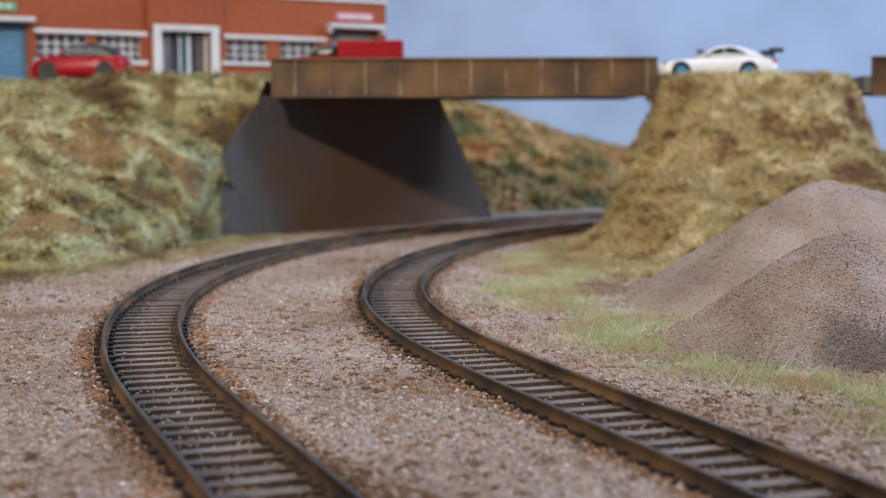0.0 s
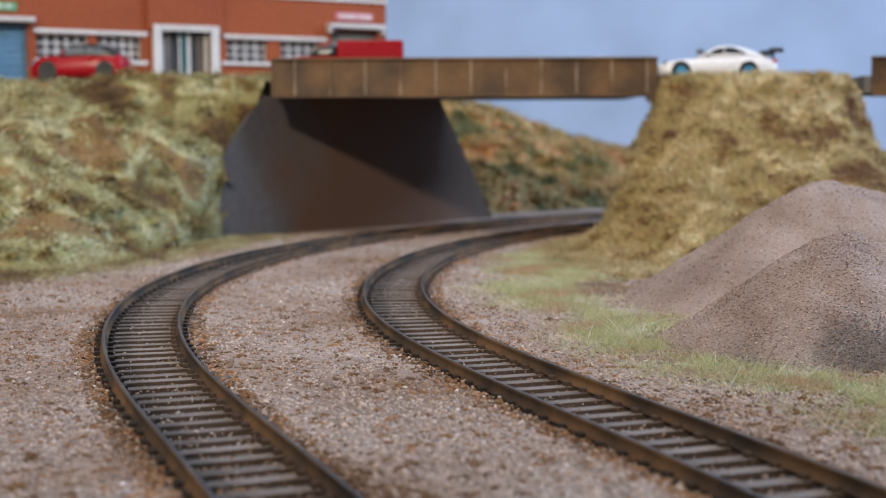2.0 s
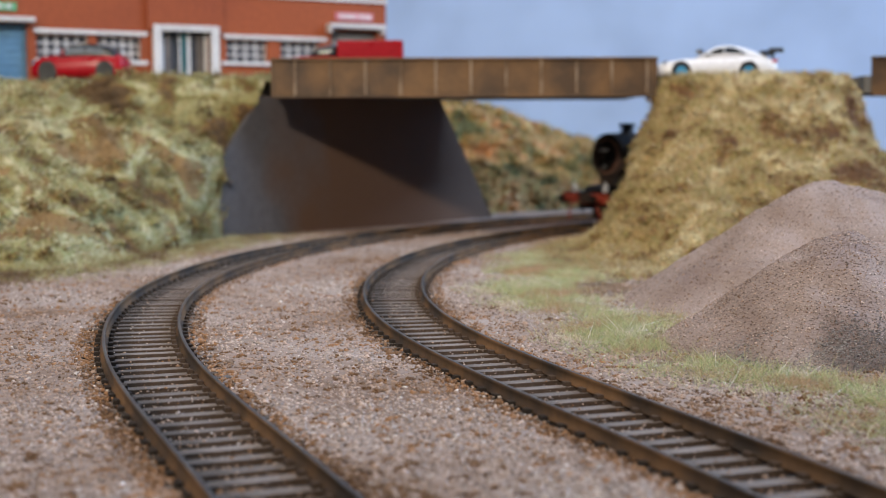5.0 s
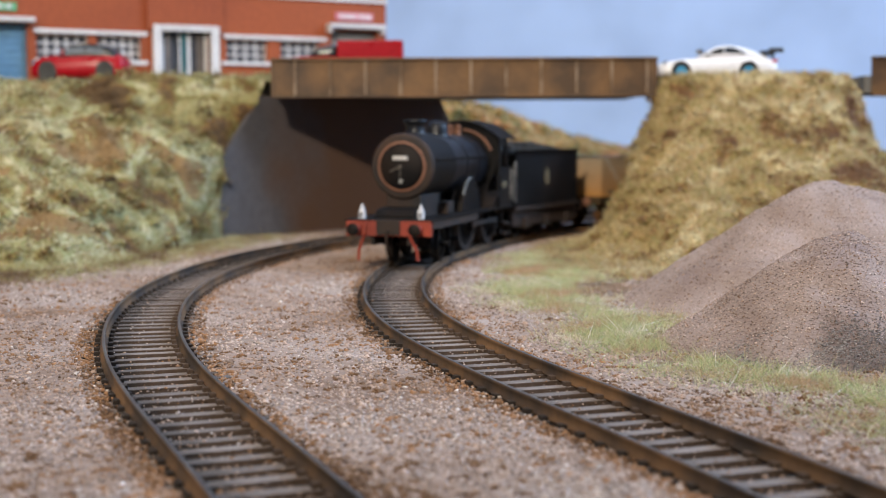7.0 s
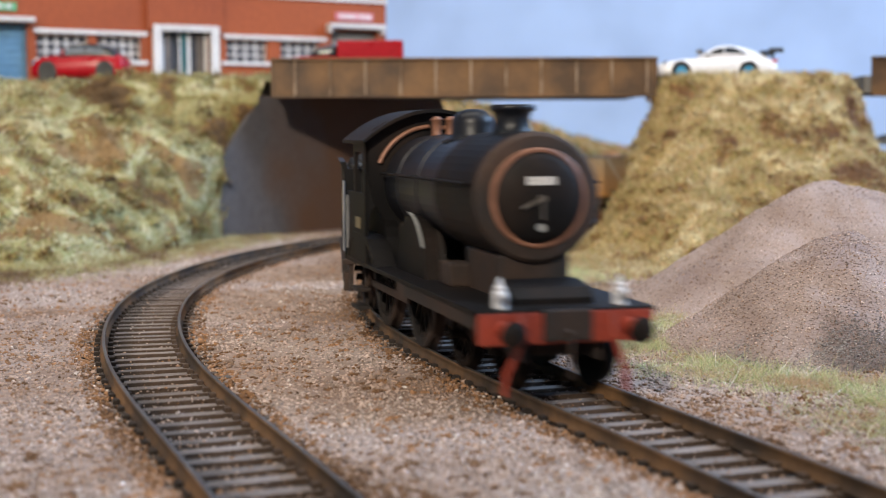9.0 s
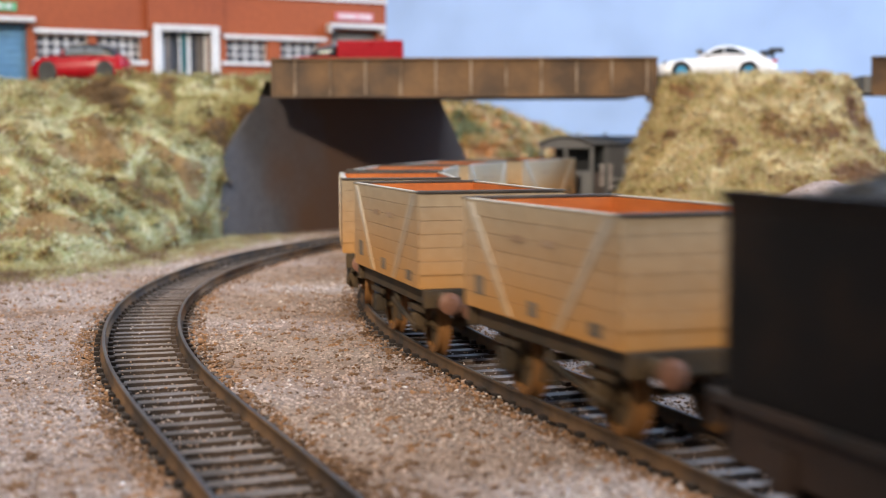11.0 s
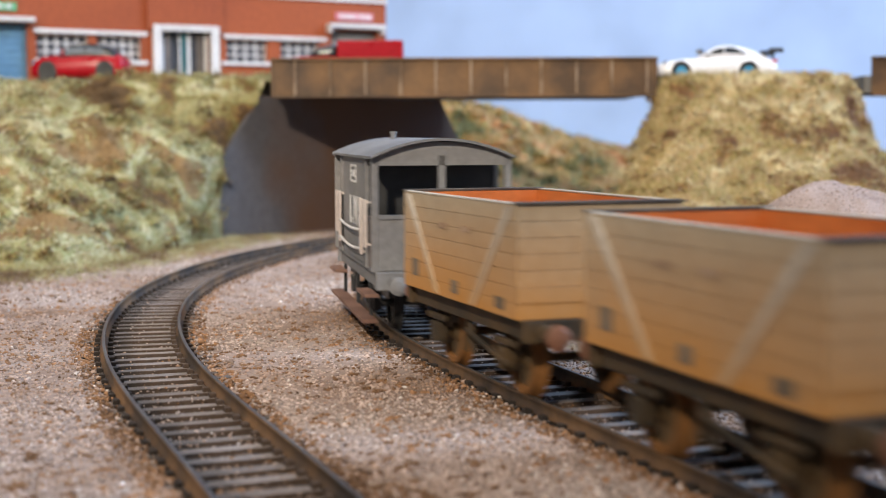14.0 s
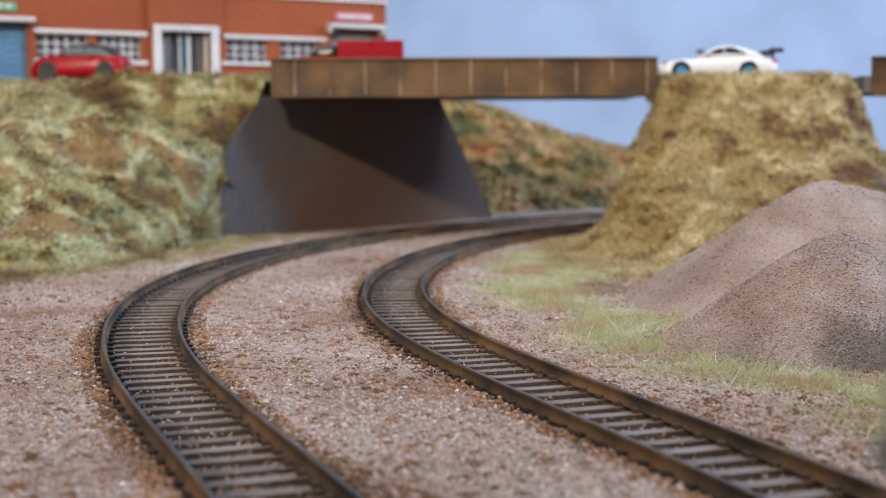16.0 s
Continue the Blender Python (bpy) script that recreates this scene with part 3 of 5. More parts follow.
def grains(name, pos, size, mat, parent=None, flat=0.7):
    """Angular grains, joined; pos (n, 3) and size (n,) in millimetres."""
    v = OCTA_V[None] * RNG.uniform(0.55, 1.25, (len(pos), 6, 1)) * size[:, None, None]
    v = spin(v) * np.array([1, 1, flat]) + pos[:, None]
    f = (OCTA_F[None] + 6 * np.arange(len(pos))[:, None, None]).reshape(-1, 3)
    return raw(name, v.reshape(-1, 3), f, mat, parent)


def blades(name, pos, direction, length, width, mat, parent=None):
    """Thin three-sided tapered blades, joined."""
    n = len(pos)
    d = direction / np.linalg.norm(direction, axis=1)[:, None]
    a = np.cross(d, RNG.normal(size=(n, 3)))
    a /= np.linalg.norm(a, axis=1)[:, None]
    b = np.cross(d, a)
    w = width[:, None]
    side = np.cross(d, RNG.normal(size=(n, 3)))
    v = np.stack([pos + a * w, pos - a * w * 0.5 + b * w * 0.87, pos - a * w * 0.5 - b * w * 0.87, pos + d * length[:, None] + side * length[:, None] * 0.18], 1)
    f = np.array([(0, 1, 3), (1, 2, 3), (2, 0, 3)])
    f = (f[None] + 4 * np.arange(n)[:, None, None]).reshape(-1, 3)
    return raw(name, v.reshape(-1, 3), f, mat, parent)


def spots(g, n, j0=0, j1=None, i0=0, i1=None):
    """Random points with normals on a grid surface, evenly by area."""
    g = g[j0:j1, i0:i1]
    a, b, c, d = g[:-1, :-1].reshape(-1, 3), g[:-1, 1:].reshape(-1, 3), g[1:, 1:].reshape(-1, 3), g[1:, :-1].reshape(-1, 3)
    nr = np.cross(c - a, d - b)
    area = np.linalg.norm(nr, axis=1)
    k = RNG.choice(len(area), n, p=area / area.sum())
    u, w = RNG.random((n, 1)), RNG.random((n, 1))
    p = (a[k] * (1 - u) + b[k] * u) * (1 - w) + (d[k] * (1 - u) + c[k] * u) * w
    nn = nr[k] / (area[k][:, None] + 1e-9)
    nn *= np.sign(nn[:, 2:3] + 1e-6)
    return p, nn


def flocked(t, g, mat, n_tuft, n_blade, size, i0=0, i1=None):
    p, nn = spots(g, n_tuft, 0, None, i0, i1)
    sz = size * RNG.uniform(0.4, 1.15, len(p)) * np.where(RNG.random(len(p)) < 0.06, 1.7, 1.0)
    tagged(grains("flock", p + nn * sz[:, None] * 0.35, sz, mat, t, 0.8), kind="stuff")
    p, nn = spots(g, n_blade, 0, None, i0, i1)
    d = nn + RNG.normal(size=p.shape) * 0.75 + np.array([0, 0, 0.25])
    tagged(blades("fibre_flock", p - nn * 0.3, d, RNG.uniform(1.6, 5.0, len(p)), RNG.uniform(0.14, 0.34, len(p)) * size, mat, t), kind="stuff")


def clumps(t, g, mat, n, k, r0, r1, size, i0=0, i1=None):
    """Rounded clumps of flock, each of k small tufts over a dome."""
    p, nn = spots(g, n, 2, None, i0, i1)
    r = RNG.uniform(r0, r1, n)
    d = RNG.normal(size=(n, k, 3)) + nn[:, None] * 0.9
    d /= np.linalg.norm(d, axis=2)[:, :, None]
    q = p[:, None] + d * r[:, None, None] * RNG.uniform(0.55, 1.0, (n, k, 1)) * np.array([1, 1, 0.75])
    q = q.reshape(-1, 3)
    tagged(grains("clump_flock", q, size * RNG.uniform(0.5, 1.2, len(q)), mat, t, 0.85), kind="stuff")
    d = d.reshape(-1, 3)
    tagged(blades("clump_fibre", q, d + RNG.normal(size=d.shape) * 0.5, RNG.uniform(1.2, 3.4, len(q)) * size, RNG.uniform(0.12, 0.3, len(q)) * size, mat, t), kind="stuff")


clumps(LEFT_BANK, LEFT_G, M_FLOCK_L, 900, 34, 2.0, 7.0, 1.0, 62, None)
clumps(RIGHT_BANK, RIGHT_G, M_FLOCK_R, 520, 30, 1.6, 4.6, 0.9)
clumps(REAR_BANK, REAR_G, M_FLOCK_B, 420, 34, 4.0, 9.0, 1.7, 0, 66)
flocked(LEFT_BANK, LEFT_G, M_FLOCK_L, 10000, 90000, 1.0, 62, None)
flocked(RIGHT_BANK, RIGHT_G, M_FLOCK_R, 9000, 65000, 0.9)
flocked(REAR_BANK, REAR_G, M_FLOCK_B, 12000, 14000, 2.2, 0, 66)


def glints(t, g, n, i0=0):
    """A few white grains that paint sparkles of light onto the flock."""
    p, nn = spots(g, n, 2, None, i0, None)
    tagged(grains("pale_speck", p + nn * 1.5, RNG.uniform(0.3, 0.8, n), M_WHITE, t), kind="stuff")


def dark_bits(t, g, n, i0=0):
    """Dark grains painting the shaded holes between tufts of flock."""
    p, nn = spots(g, n, 0, None, i0, None)
    keep = np.array([noise.noise(Vector(q * 0.05)) > 0.05 for q in p])
    p, nn = p[keep], nn[keep]
    tagged(grains("earth_crumb", p + nn * 1.2, RNG.uniform(0.3, 1.0, len(p)), M_GRAIN_DARK, t), kind="stuff")


dark_bits(LEFT_BANK, LEFT_G, 2600, 62)
dark_bits(RIGHT_BANK, RIGHT_G, 1800)
glints(LEFT_BANK, LEFT_G, 110, 62)
glints(RIGHT_BANK, RIGHT_G, 60)


def loose_ballast():
    n = 150000
    d = 165 + 520 * RNG.random(n) ** 1.5
    x = d * RNG.uniform(-0.36, 0.36, n)
    keep, z = np.ones(n, bool), np.full(n, -2.5)
    dist = np.full(n, 1e9)
    for line in (LINE_A, LINE_B):
        near = line[(line[:, 1] > 40) & (line[:, 1] < 900)][::3, :2]
        for c in range(0, n, 4000):
            q = np.stack([x[c:c + 4000], d[c:c + 4000]], 1)
            dist[c:c + 4000] = np.minimum(dist[c:c + 4000], np.sqrt(((q[:, None] - near[None]) ** 2).sum(2).min(1)))
    keep &= ~((dist > 7.3) & (dist < 10.2)) & ~((dist > 10) & (dist < 12.0) & (RNG.random(n) < 0.4))
    inside = dist < 7.4
    keep &= ~inside | (RNG.random(n) < 0.24)
    z = np.where(inside, -3.5 + 1.1 * RNG.random(n) ** 2, np.where(dist < 12.0, -2.6, -2.3))
    size = RNG.uniform(0.18, 0.58, n) * np.where(RNG.random(n) < 0.05, 1.6, 1.0) * np.where(inside, 0.7, 1.0)
    keep &= ~((x > 62) & (d > 560)) & ~((x < -150) & (d > 560))
    pos = np.stack([x, d, z + RNG.uniform(-0.25, 0.15, n)], 1)[keep]
    hl = np.array([0.45 * noise.noise(Vector((a * 0.02, b * 0.02, 0))) + 0.35 * noise.noise(Vector((a * 0.11, b * 0.11, 3))) for a, b, _ in pos])
    pos[:, 2] += np.where(inside[keep], 0, hl)
    size, pick = size[keep], RNG.random(len(pos))
    clump = np.array([0.35 * noise.noise(Vector((a * 0.035, b * 0.035, 6))) + 1.2 * noise.noise(Vector((a * 0.30, b * 0.30, 2))) for a, b, _ in pos])
    edge = dist[keep]
    dark = (pick > 0.02) & ((clump > 0.34) | (pick <= 0.06) | ((edge > 7) & (edge < 15.5) & (pick < 0.62)))
    tagged(grains("dark_ballast", pos[dark], size[dark] * 1.15, M_GRAIN_DARK), "scattered dark brown ballast granules", "ballast", kind="stuff")
    rest = (pick > 0.02) & ~dark
    tagged(grains("ballast", pos[rest], size[rest], M_GRAIN), "loose brown and grey ballast granules", "ballast", kind="stuff")
    pale = pick <= 0.02
    tagged(grains("pale_ballast", pos[pale], size[pale], M_GRAIN_PALE), "scattered pale ballast granules", "ballast", kind="stuff")


loose_ballast()


def heap_grains(h, n):
    ob, v, f = h
    f = np.array(f)
    ar = np.linalg.norm(np.cross(v[f[:, 2]] - v[f[:, 0]], v[f[:, 3]] - v[f[:, 1]]), axis=1)
    k = RNG.choice(len(f), n, p=ar / ar.sum())
    w = RNG.dirichlet((1, 1, 1, 1), n)
    p = (v[f[k]] * w[:, :, None]).sum(1) - np.array([ob.location.x, ob.location.y, 0]) / MM
    tagged(grains("gravel", p, RNG.uniform(0.12, 0.34, n), M_SPOILGRAIN, ob), kind="stuff")


def heap_specks(h, n, mat, s0, s1):
    ob, v, f = h
    f = np.array(f)
    ar = np.linalg.norm(np.cross(v[f[:, 2]] - v[f[:, 0]], v[f[:, 3]] - v[f[:, 1]]), axis=1)
    p = (v[f[RNG.choice(len(f), n, p=ar / ar.sum())]] * RNG.dirichlet((1, 1, 1, 1), n)[:, :, None]).sum(1) - np.array([ob.location.x, ob.location.y, 0]) / MM
    tagged(grains("speck", p, RNG.uniform(s0, s1, n), mat, ob), kind="stuff")


for heap_made in (HEAP_REAR, HEAP_FRONT):
    heap_specks(heap_made, 3200, M_GRAIN, 0.18, 0.45)
    heap_specks(heap_made, 3600, M_GRAIN_DARK, 0.10, 0.34)
    heap_specks(heap_made, 900, M_GRAIN_PALE, 0.12, 0.3)
heap_grains(HEAP_REAR, 20000)
heap_grains(HEAP_FRONT, 30000)


def cinders(n):
    """A soft-edged spill of dark cinders along the front foot of the nearer heap."""
    u, w = RNG.normal(0, 1, n), RNG.normal(0, 1, n)
    x, y = 82 + 19 * u, 280 + 5.0 * w - 0.10 * 19 * u
    r = np.hypot(x - 93, y - 318)
    z = np.maximum(25.5 * (np.clip(1 - r / 47, 0, 1) / 0.83) ** 1.1 - 3.2, -2.9) + 0.2
    p = np.stack([x, y, z], 1)
    tagged(grains("cinder", p, RNG.uniform(0.10, 0.34, n), M_CINDER), "dark grey cinders spilled at the foot of the gravel", "cinders", kind="stuff")


cinders(7000)


def heap_foot_earth(n):
    """Dark crumbly earth where the heaps, the bank and the verge meet."""
    x, y = RNG.normal(52, 7, n), RNG.normal(436, 16, n)
    p = np.stack([x, y, np.full(n, -2.5)], 1)
    p = p[np.array([clear_of(LINE_A, u, v) > 34 for u, v in zip(x, y)])]
    tagged(grains("earth_spill", p, RNG.uniform(0.2, 0.75, len(p)), M_EARTH), "dark brown crumbly earth at the foot of the gravel", "earth", kind="stuff")


heap_foot_earth(4500)


def verge(name, n, s0, s1, o0, o1, length, label):
    s = RNG.uniform(s0, s1, n)
    mid = (o0 + o1) / 2 + 5 * np.sin(s / 21.0) + 3 * np.sin(s / 9.0)
    o = mid + (o1 - o0) / 2 * np.clip(RNG.normal(size=n) * 0.5, -1.3, 1.3)
    q = np.array([on_line(LINE_A, A0, k) for k in s])
    p = np.stack([q[:, 0] + o * np.cos(q[:, 2]), q[:, 1] - o * np.sin(q[:, 2]), np.full(n, -2.9)], 1)
    patch = np.array([noise.noise(Vector((a * 0.05, b * 0.05, 8))) for a, b, _ in p])
    p = p[(patch > -0.28) | (RNG.random(n) < 0.2)]
    d = RNG.normal(size=p.shape) * np.array([0.9, 0.9, 0.25]) + np.array([0, 0, 0.6])
    ln = length * RNG.uniform(0.4, 1.0, len(p)) * np.where(RNG.random(len(p)) < 0.04, 1.9, 1.0)
    tagged(blades(name, p, d, ln, RNG.uniform(0.05, 0.10, len(p)), M_GRASS), label, "grass", kind="stuff")


verge("verge_grass", 85000, 60, 450, 30, 66, 3.8, "thin pale green and straw static grass beside the track")
verge("foot_grass", 30000, 420, 600, 28, 58, 3.8, "straw and green static grass at the foot of the embankment")


def wisps(n):
    s = RNG.uniform(120, 430, n)
    q = np.array([on_line(LINE_A, A0, k) for k in s])
    o = RNG.uniform(33, 62, n)
    p = np.stack([q[:, 0] + o * np.cos(q[:, 2]), q[:, 1] - o * np.sin(q[:, 2]), np.full(n, -2.7)], 1)
    d = RNG.normal(size=p.shape) * np.array([1, 1, 0.2]) + np.array([0, 0, 0.25])
    tagged(blades("dead_grass", p, d, RNG.uniform(3, 9, n), RNG.uniform(0.06, 0.13, n), M_WISP), "long pale dead grass stalks in the verge", "grass", kind="stuff")


wisps(420)


def bank_earth(n):
    f = np.array([along([(66, 630, 0), (60, 612, 0), (52, 580, 0), (48, 540, 0), (52, 500, 0), (66, 470, 0), (100, 458, 0)], k) for k in RNG.random(n)])
    f[:, 0] += RNG.normal(size=n) * 7 + 2
    f[:, 1] += RNG.normal(size=n) * 9
    f[:, 2] = -2.5 + RNG.random(n) * 0.5
    f = f[np.array([clear_of(LINE_A, a, b) > 25 for a, b, _ in f])]
    half = len(f) // 3
    tagged(grains("earth", f[:half], RNG.uniform(0.3, 0.9, half), M_GRAIN_DARK), "dark brown crumbled earth at the foot of the embankment", "earth", kind="stuff")
    g = f[half:]
    d = RNG.normal(size=g.shape) * np.array([0.9, 0.9, 0.25]) + np.array([0, 0, 0.7])
    tagged(blades("tan_grass", g, d, RNG.uniform(1.5, 4.5, len(g)), RNG.uniform(0.08, 0.18, len(g)), M_FLOCK_R), "short tan dead grass at the foot of the embankment", "grass", kind="stuff")


bank_earth(16000)


def bank_foot_grass(n):
    t = RNG.random(n)
    f = np.array([along([(-330, 385, 0), (-205, 425, 0), (-140, 485, 0), (-112, 570, 0), (-97, 632, 0), (-84, 655, 0)], k) for k in t])
    f[:, 0] += RNG.normal(size=n) * 12 - 2
    f[:, 1] += RNG.normal(size=n) * 18 - 4
    f[:, 2] = -2.9
    d = RNG.normal(size=f.shape) * np.array([0.9, 0.9, 0.25]) + np.array([0, 0, 0.7])
    keep = np.array([clear_of(LINE_B, a, b) > 27 for a, b, _ in f])
    f, d = f[keep], d[keep]
    tagged(blades("foot_grass", f, d, RNG.uniform(1.5, 4.5, len(f)), RNG.uniform(0.1, 0.18, len(f)), M_FLOCK_L), "short pale green flock at the foot of the embankment", "grass", kind="stuff")


bank_foot_grass(34000)


# ---- building ----
def building():
    # local x runs along the front, y into the building, z up from the yard
    m = at(-234, 790, 73, math.degrees(math.atan2(94, 160)))
    b = root("brick_building", m, "orange brick works building with white window trim", "building")
    openings = [(-24.6, -0.7, -1, 36), (4.4, 34.1, 16.0, 30.5), (39.1, 65.6, 16.0, 30.5), (77.0, 108.4, -1, 34.6), (118.9, 145.9, 17.2, 31.0), (154.7, 181.0, 17.2, 31.0), (190, 222, 0, 38.6)]
    # wall panels round the openings
    x = -160.0
    for x0, x1, z0, z1 in openings:
        part("wall_panel", boxed(x, x0, 0, 6, -1, 78), M_BRICK, b)
        if z0 > 0:
            part("wall_panel", boxed(x0, x1, 0, 6, -1, z0), M_BRICK, b)
        part("wall_panel", boxed(x0, x1, 0, 6, z1, 78), M_BRICK, b)
        x = x1
    part("wall_panel", boxed(x, 229, 0, 6, -1, 78), M_BRICK, b)
    part("side_wall", boxed(223, 229, 6, 70, -1, 78), M_BRICK, b)
    part("rear_wall", boxed(-160, 223, 66, 70, -1, 78), M_BRICK, b)
    # Dark sheet painting the building's inside as unlit.
    part("interior", boxed(-158, 223, 22, 24, -1, 76), M_DARK, b, "dark sheet standing in for the unlit inside")
    part("roof", boxed(-161, 230, -1, 71, 78, 80), M_ROAD, b, "flat grey roof")
    part("pier", boxed(69, 117, -2.5, -0.05, 34.8, 78), M_BRICK, b)
    for x0, x1, z in ((3, 69, 31.0), (117, 186, 31.4)):
        part("lintel", boxed(x0, x1, -1.4, -0.05, z, z + 2.5, 0.2), M_WHITE, b, "white painted lintel band")
    for x0, x1, z in ((3, 36, 14.2), (37.5, 69, 14.2), (115.5, 148, 15.2), (152, 184, 15.2)):
        part("sill", boxed(x0, x1, -1.8, -0.05, z, z + 2.4, 0.2), M_WHITE, b, "white painted sill")
    for x0, x1 in ((-160, 69), (117, 230)):
        part("parapet_band", boxed(x0, x1, -1.2, -0.05, 57.0, 59.6, 0.2), M_WHITE, b, "white painted band")

    def window(x0, x1, z0, z1, cols, rows):
        w = part("window", boxed(x0, x1, 3.6, 4.0, z0, z1), M_PANE, b, "small-paned metal window")
        for k in range(cols + 1):
            c = x0 + (x1 - x0) * k / cols
            part("glazing_bar", boxed(c - 0.56, c + 0.56, 2.6, 3.5, z0, z1), M_WHITE, w)
        for k in range(rows + 1):
            c = z0 + (z1 - z0) * k / rows
            part("glazing_bar", boxed(x0, x1, 2.4, 3.3, c - 0.42, c + 0.42), M_WHITE, w)

    window(4.4, 34.1, 16.0, 30.5, 5, 3)
    window(39.1, 65.6, 16.0, 30.5, 5, 3)
    window(118.9, 145.9, 17.2, 31.0, 4, 3)
    window(154.7, 181.0, 17.2, 31.0, 4, 3)
    # white door surround and glazed double door
    part("door_surround", boxed(72.2, 77.0, -3.2, 3, -1, 38.3, 0.3), M_WHITE, b, "white door surround")
    part("door_surround", boxed(108.4, 113.4, -3.2, 3, -1, 38.3, 0.3), M_WHITE, b, "white door surround")
    part("door_surround", boxed(77.0, 108.4, -3.2, 3, 34.6, 38.3, 0.3), M_WHITE, b, "white door surround")
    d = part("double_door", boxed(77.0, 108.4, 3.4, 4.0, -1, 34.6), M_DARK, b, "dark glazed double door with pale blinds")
    for x0, x1, mat in ((78.0, 80.2, M_WHITE), (81.2, 84.0, M_CURTAIN), (89.6, 90.6, M_WHITE), (91.0, 94.4, M_TEAL), (94.8, 96.8, M_WHITE), (101.0, 104.0, M_CURTAIN), (105.6, 107.6, M_WHITE)):
        part("stile", boxed(x0, x1, 2.4, 3.3, -1, 34.4), mat, d)
    part("side_panel", boxed(66.0, 68.4, -0.9, -0.05, -1, 31), M_BRICK, b)
    # canopy, sign and shutter near the corner
    part("canopy", boxed(186, 225.5, -7, -0.05, 40.2, 42.9, 0.3), M_WHITE, b, "white canopy")
    part("canopy_bracket", boxed(186.2, 188.2, -6, -0.05, 37.2, 40.1, 0.2), M_WHITE, b)
    part("canopy_bracket", boxed(223.2, 225.2, -6, -0.05, 37.2, 40.1, 0.2), M_WHITE, b)
    part("shutter", boxed(190, 222, 3, 4, 0, 38.6), M_GREYSHUT, b, "grey roller shutter")
    sg = part("sign", boxed(192.6, 219, -1.4, -0.05, 45.4, 50.2, 0.2), M_PINKSIGN, b, "pink sign board with unreadable pale writing")
    for k, (c, w) in enumerate(((195.0, 3.2), (199.2, 3.6), (203.4, 2.8), (208.6, 3.4), (213.0, 4.0))):
        part("lettering", boxed(c, c + w, -1.8, -1.45, 46.6, 49.0), M_WHITE, sg)
    # blue shutter bay
    part("shutter", boxed(-24.6, -0.7, 3, 4, -1, 36), M_BLUEDOOR, b, "blue roller shutter")
    for k in range(9):
        part("shutter_slat", boxed(-24.6, -0.7, 2.4, 2.9, 0.4 + 4 * k, 3.6 + 4 * k), M_BLUEDOOR, b)
    part("canopy", boxed(-40, 2.5, -7, -0.05, 36.6, 39.3, 0.3), M_WHITE, b, "white canopy")
    sg = part("sign", boxed(-30, -6.4, -1.4, -0.05, 42.6, 47.4, 0.2), M_GREENSIGN, b, "green sign board with unreadable pale writing")
    for c in (-27, -22, -17.5, -12.5):
        part("lettering", boxed(c, c + 3.4, -1.8, -1.45, 43.8, 46.2), M_WHITE, sg)
    return b


building()


# ---- vehicles on the road ----
def loft(stations):
    """Car body from stations (x, z_sill, z_belt, half_sill, half_belt); rounded section, nose at +x."""
    bm = bmesh.new()
    rings = []
    for x, z0, z1, w0, w1 in stations:
        h = z1 - z0
        ring = [(-w0 * 0.96, z0), (-w0, z0 + h * 0.3), (-(w0 + w1) / 2 - 0.1, z0 + h * 0.62), (-w1, z1 - h * 0.12), (-w1 * 0.82, z1), (0, z1 + 0.25), (w1 * 0.82, z1), (w1, z1 - h * 0.12), ((w0 + w1) / 2 + 0.1, z0 + h * 0.62), (w0, z0 + h * 0.3), (w0 * 0.96, z0)]
        rings.append([bm.verts.new((x, y, z)) for y, z in ring])
    n = len(rings[0])
    for u, v in zip(rings, rings[1:]):
        for k in range(n):
            bm.faces.new((u[k], u[(k + 1) % n], v[(k + 1) % n], v[k]))
    bm.faces.new(rings[0])
    bm.faces.new(rings[-1][::-1])
    return bm


def car_wheels(b, axles, half, r, rim):
    for x in axles:
        for side in (-1, 1):
            m = Matrix.Translation((x, side * (half - 1.7), r)) @ Matrix.Rotation(math.pi / 2, 4, "X")
            bm = bmesh.new()
            turned(bm, [(r * 0.62, -1.7), (r * 0.92, -1.7), (r, -1.2), (r, 1.2), (r * 0.92, 1.7), (r * 0.62, 1.7)], m, 24)
            w = part("wheel", bm, M_BLACKPL, b, "black tyre")
            bm = bmesh.new()
            turned(bm, [(r * 0.6, -1.8), (r * 0.68, -1.9), (r * 0.68, 1.9), (r * 0.6, 1.8), (r * 0.2, 1.5)], m, 20)
            part("rim", bm, rim, w)
            bm = bmesh.new()
            turned(bm, [(r * 1.16, -1.78), (r * 1.16, 1.78)], Matrix.Translation((x, side * (half - 1.7), r + 0.4)) @ Matrix.Rotation(math.pi / 2, 4, "X"), 24)
            part("wheel_arch", bm, M_BLACKPL, b, "dark wheel arch")


def side_panes(b, outlines, y, mat=None):
    for o in outlines:
        for side in (-1, 1):
            bm = bmesh.new()
            plate(bm, o, 0.5, Matrix.Translation((0, side * y, 0)))
            part("side_window", bm, mat or M_CARGLASS, b, "dark tinted glass")


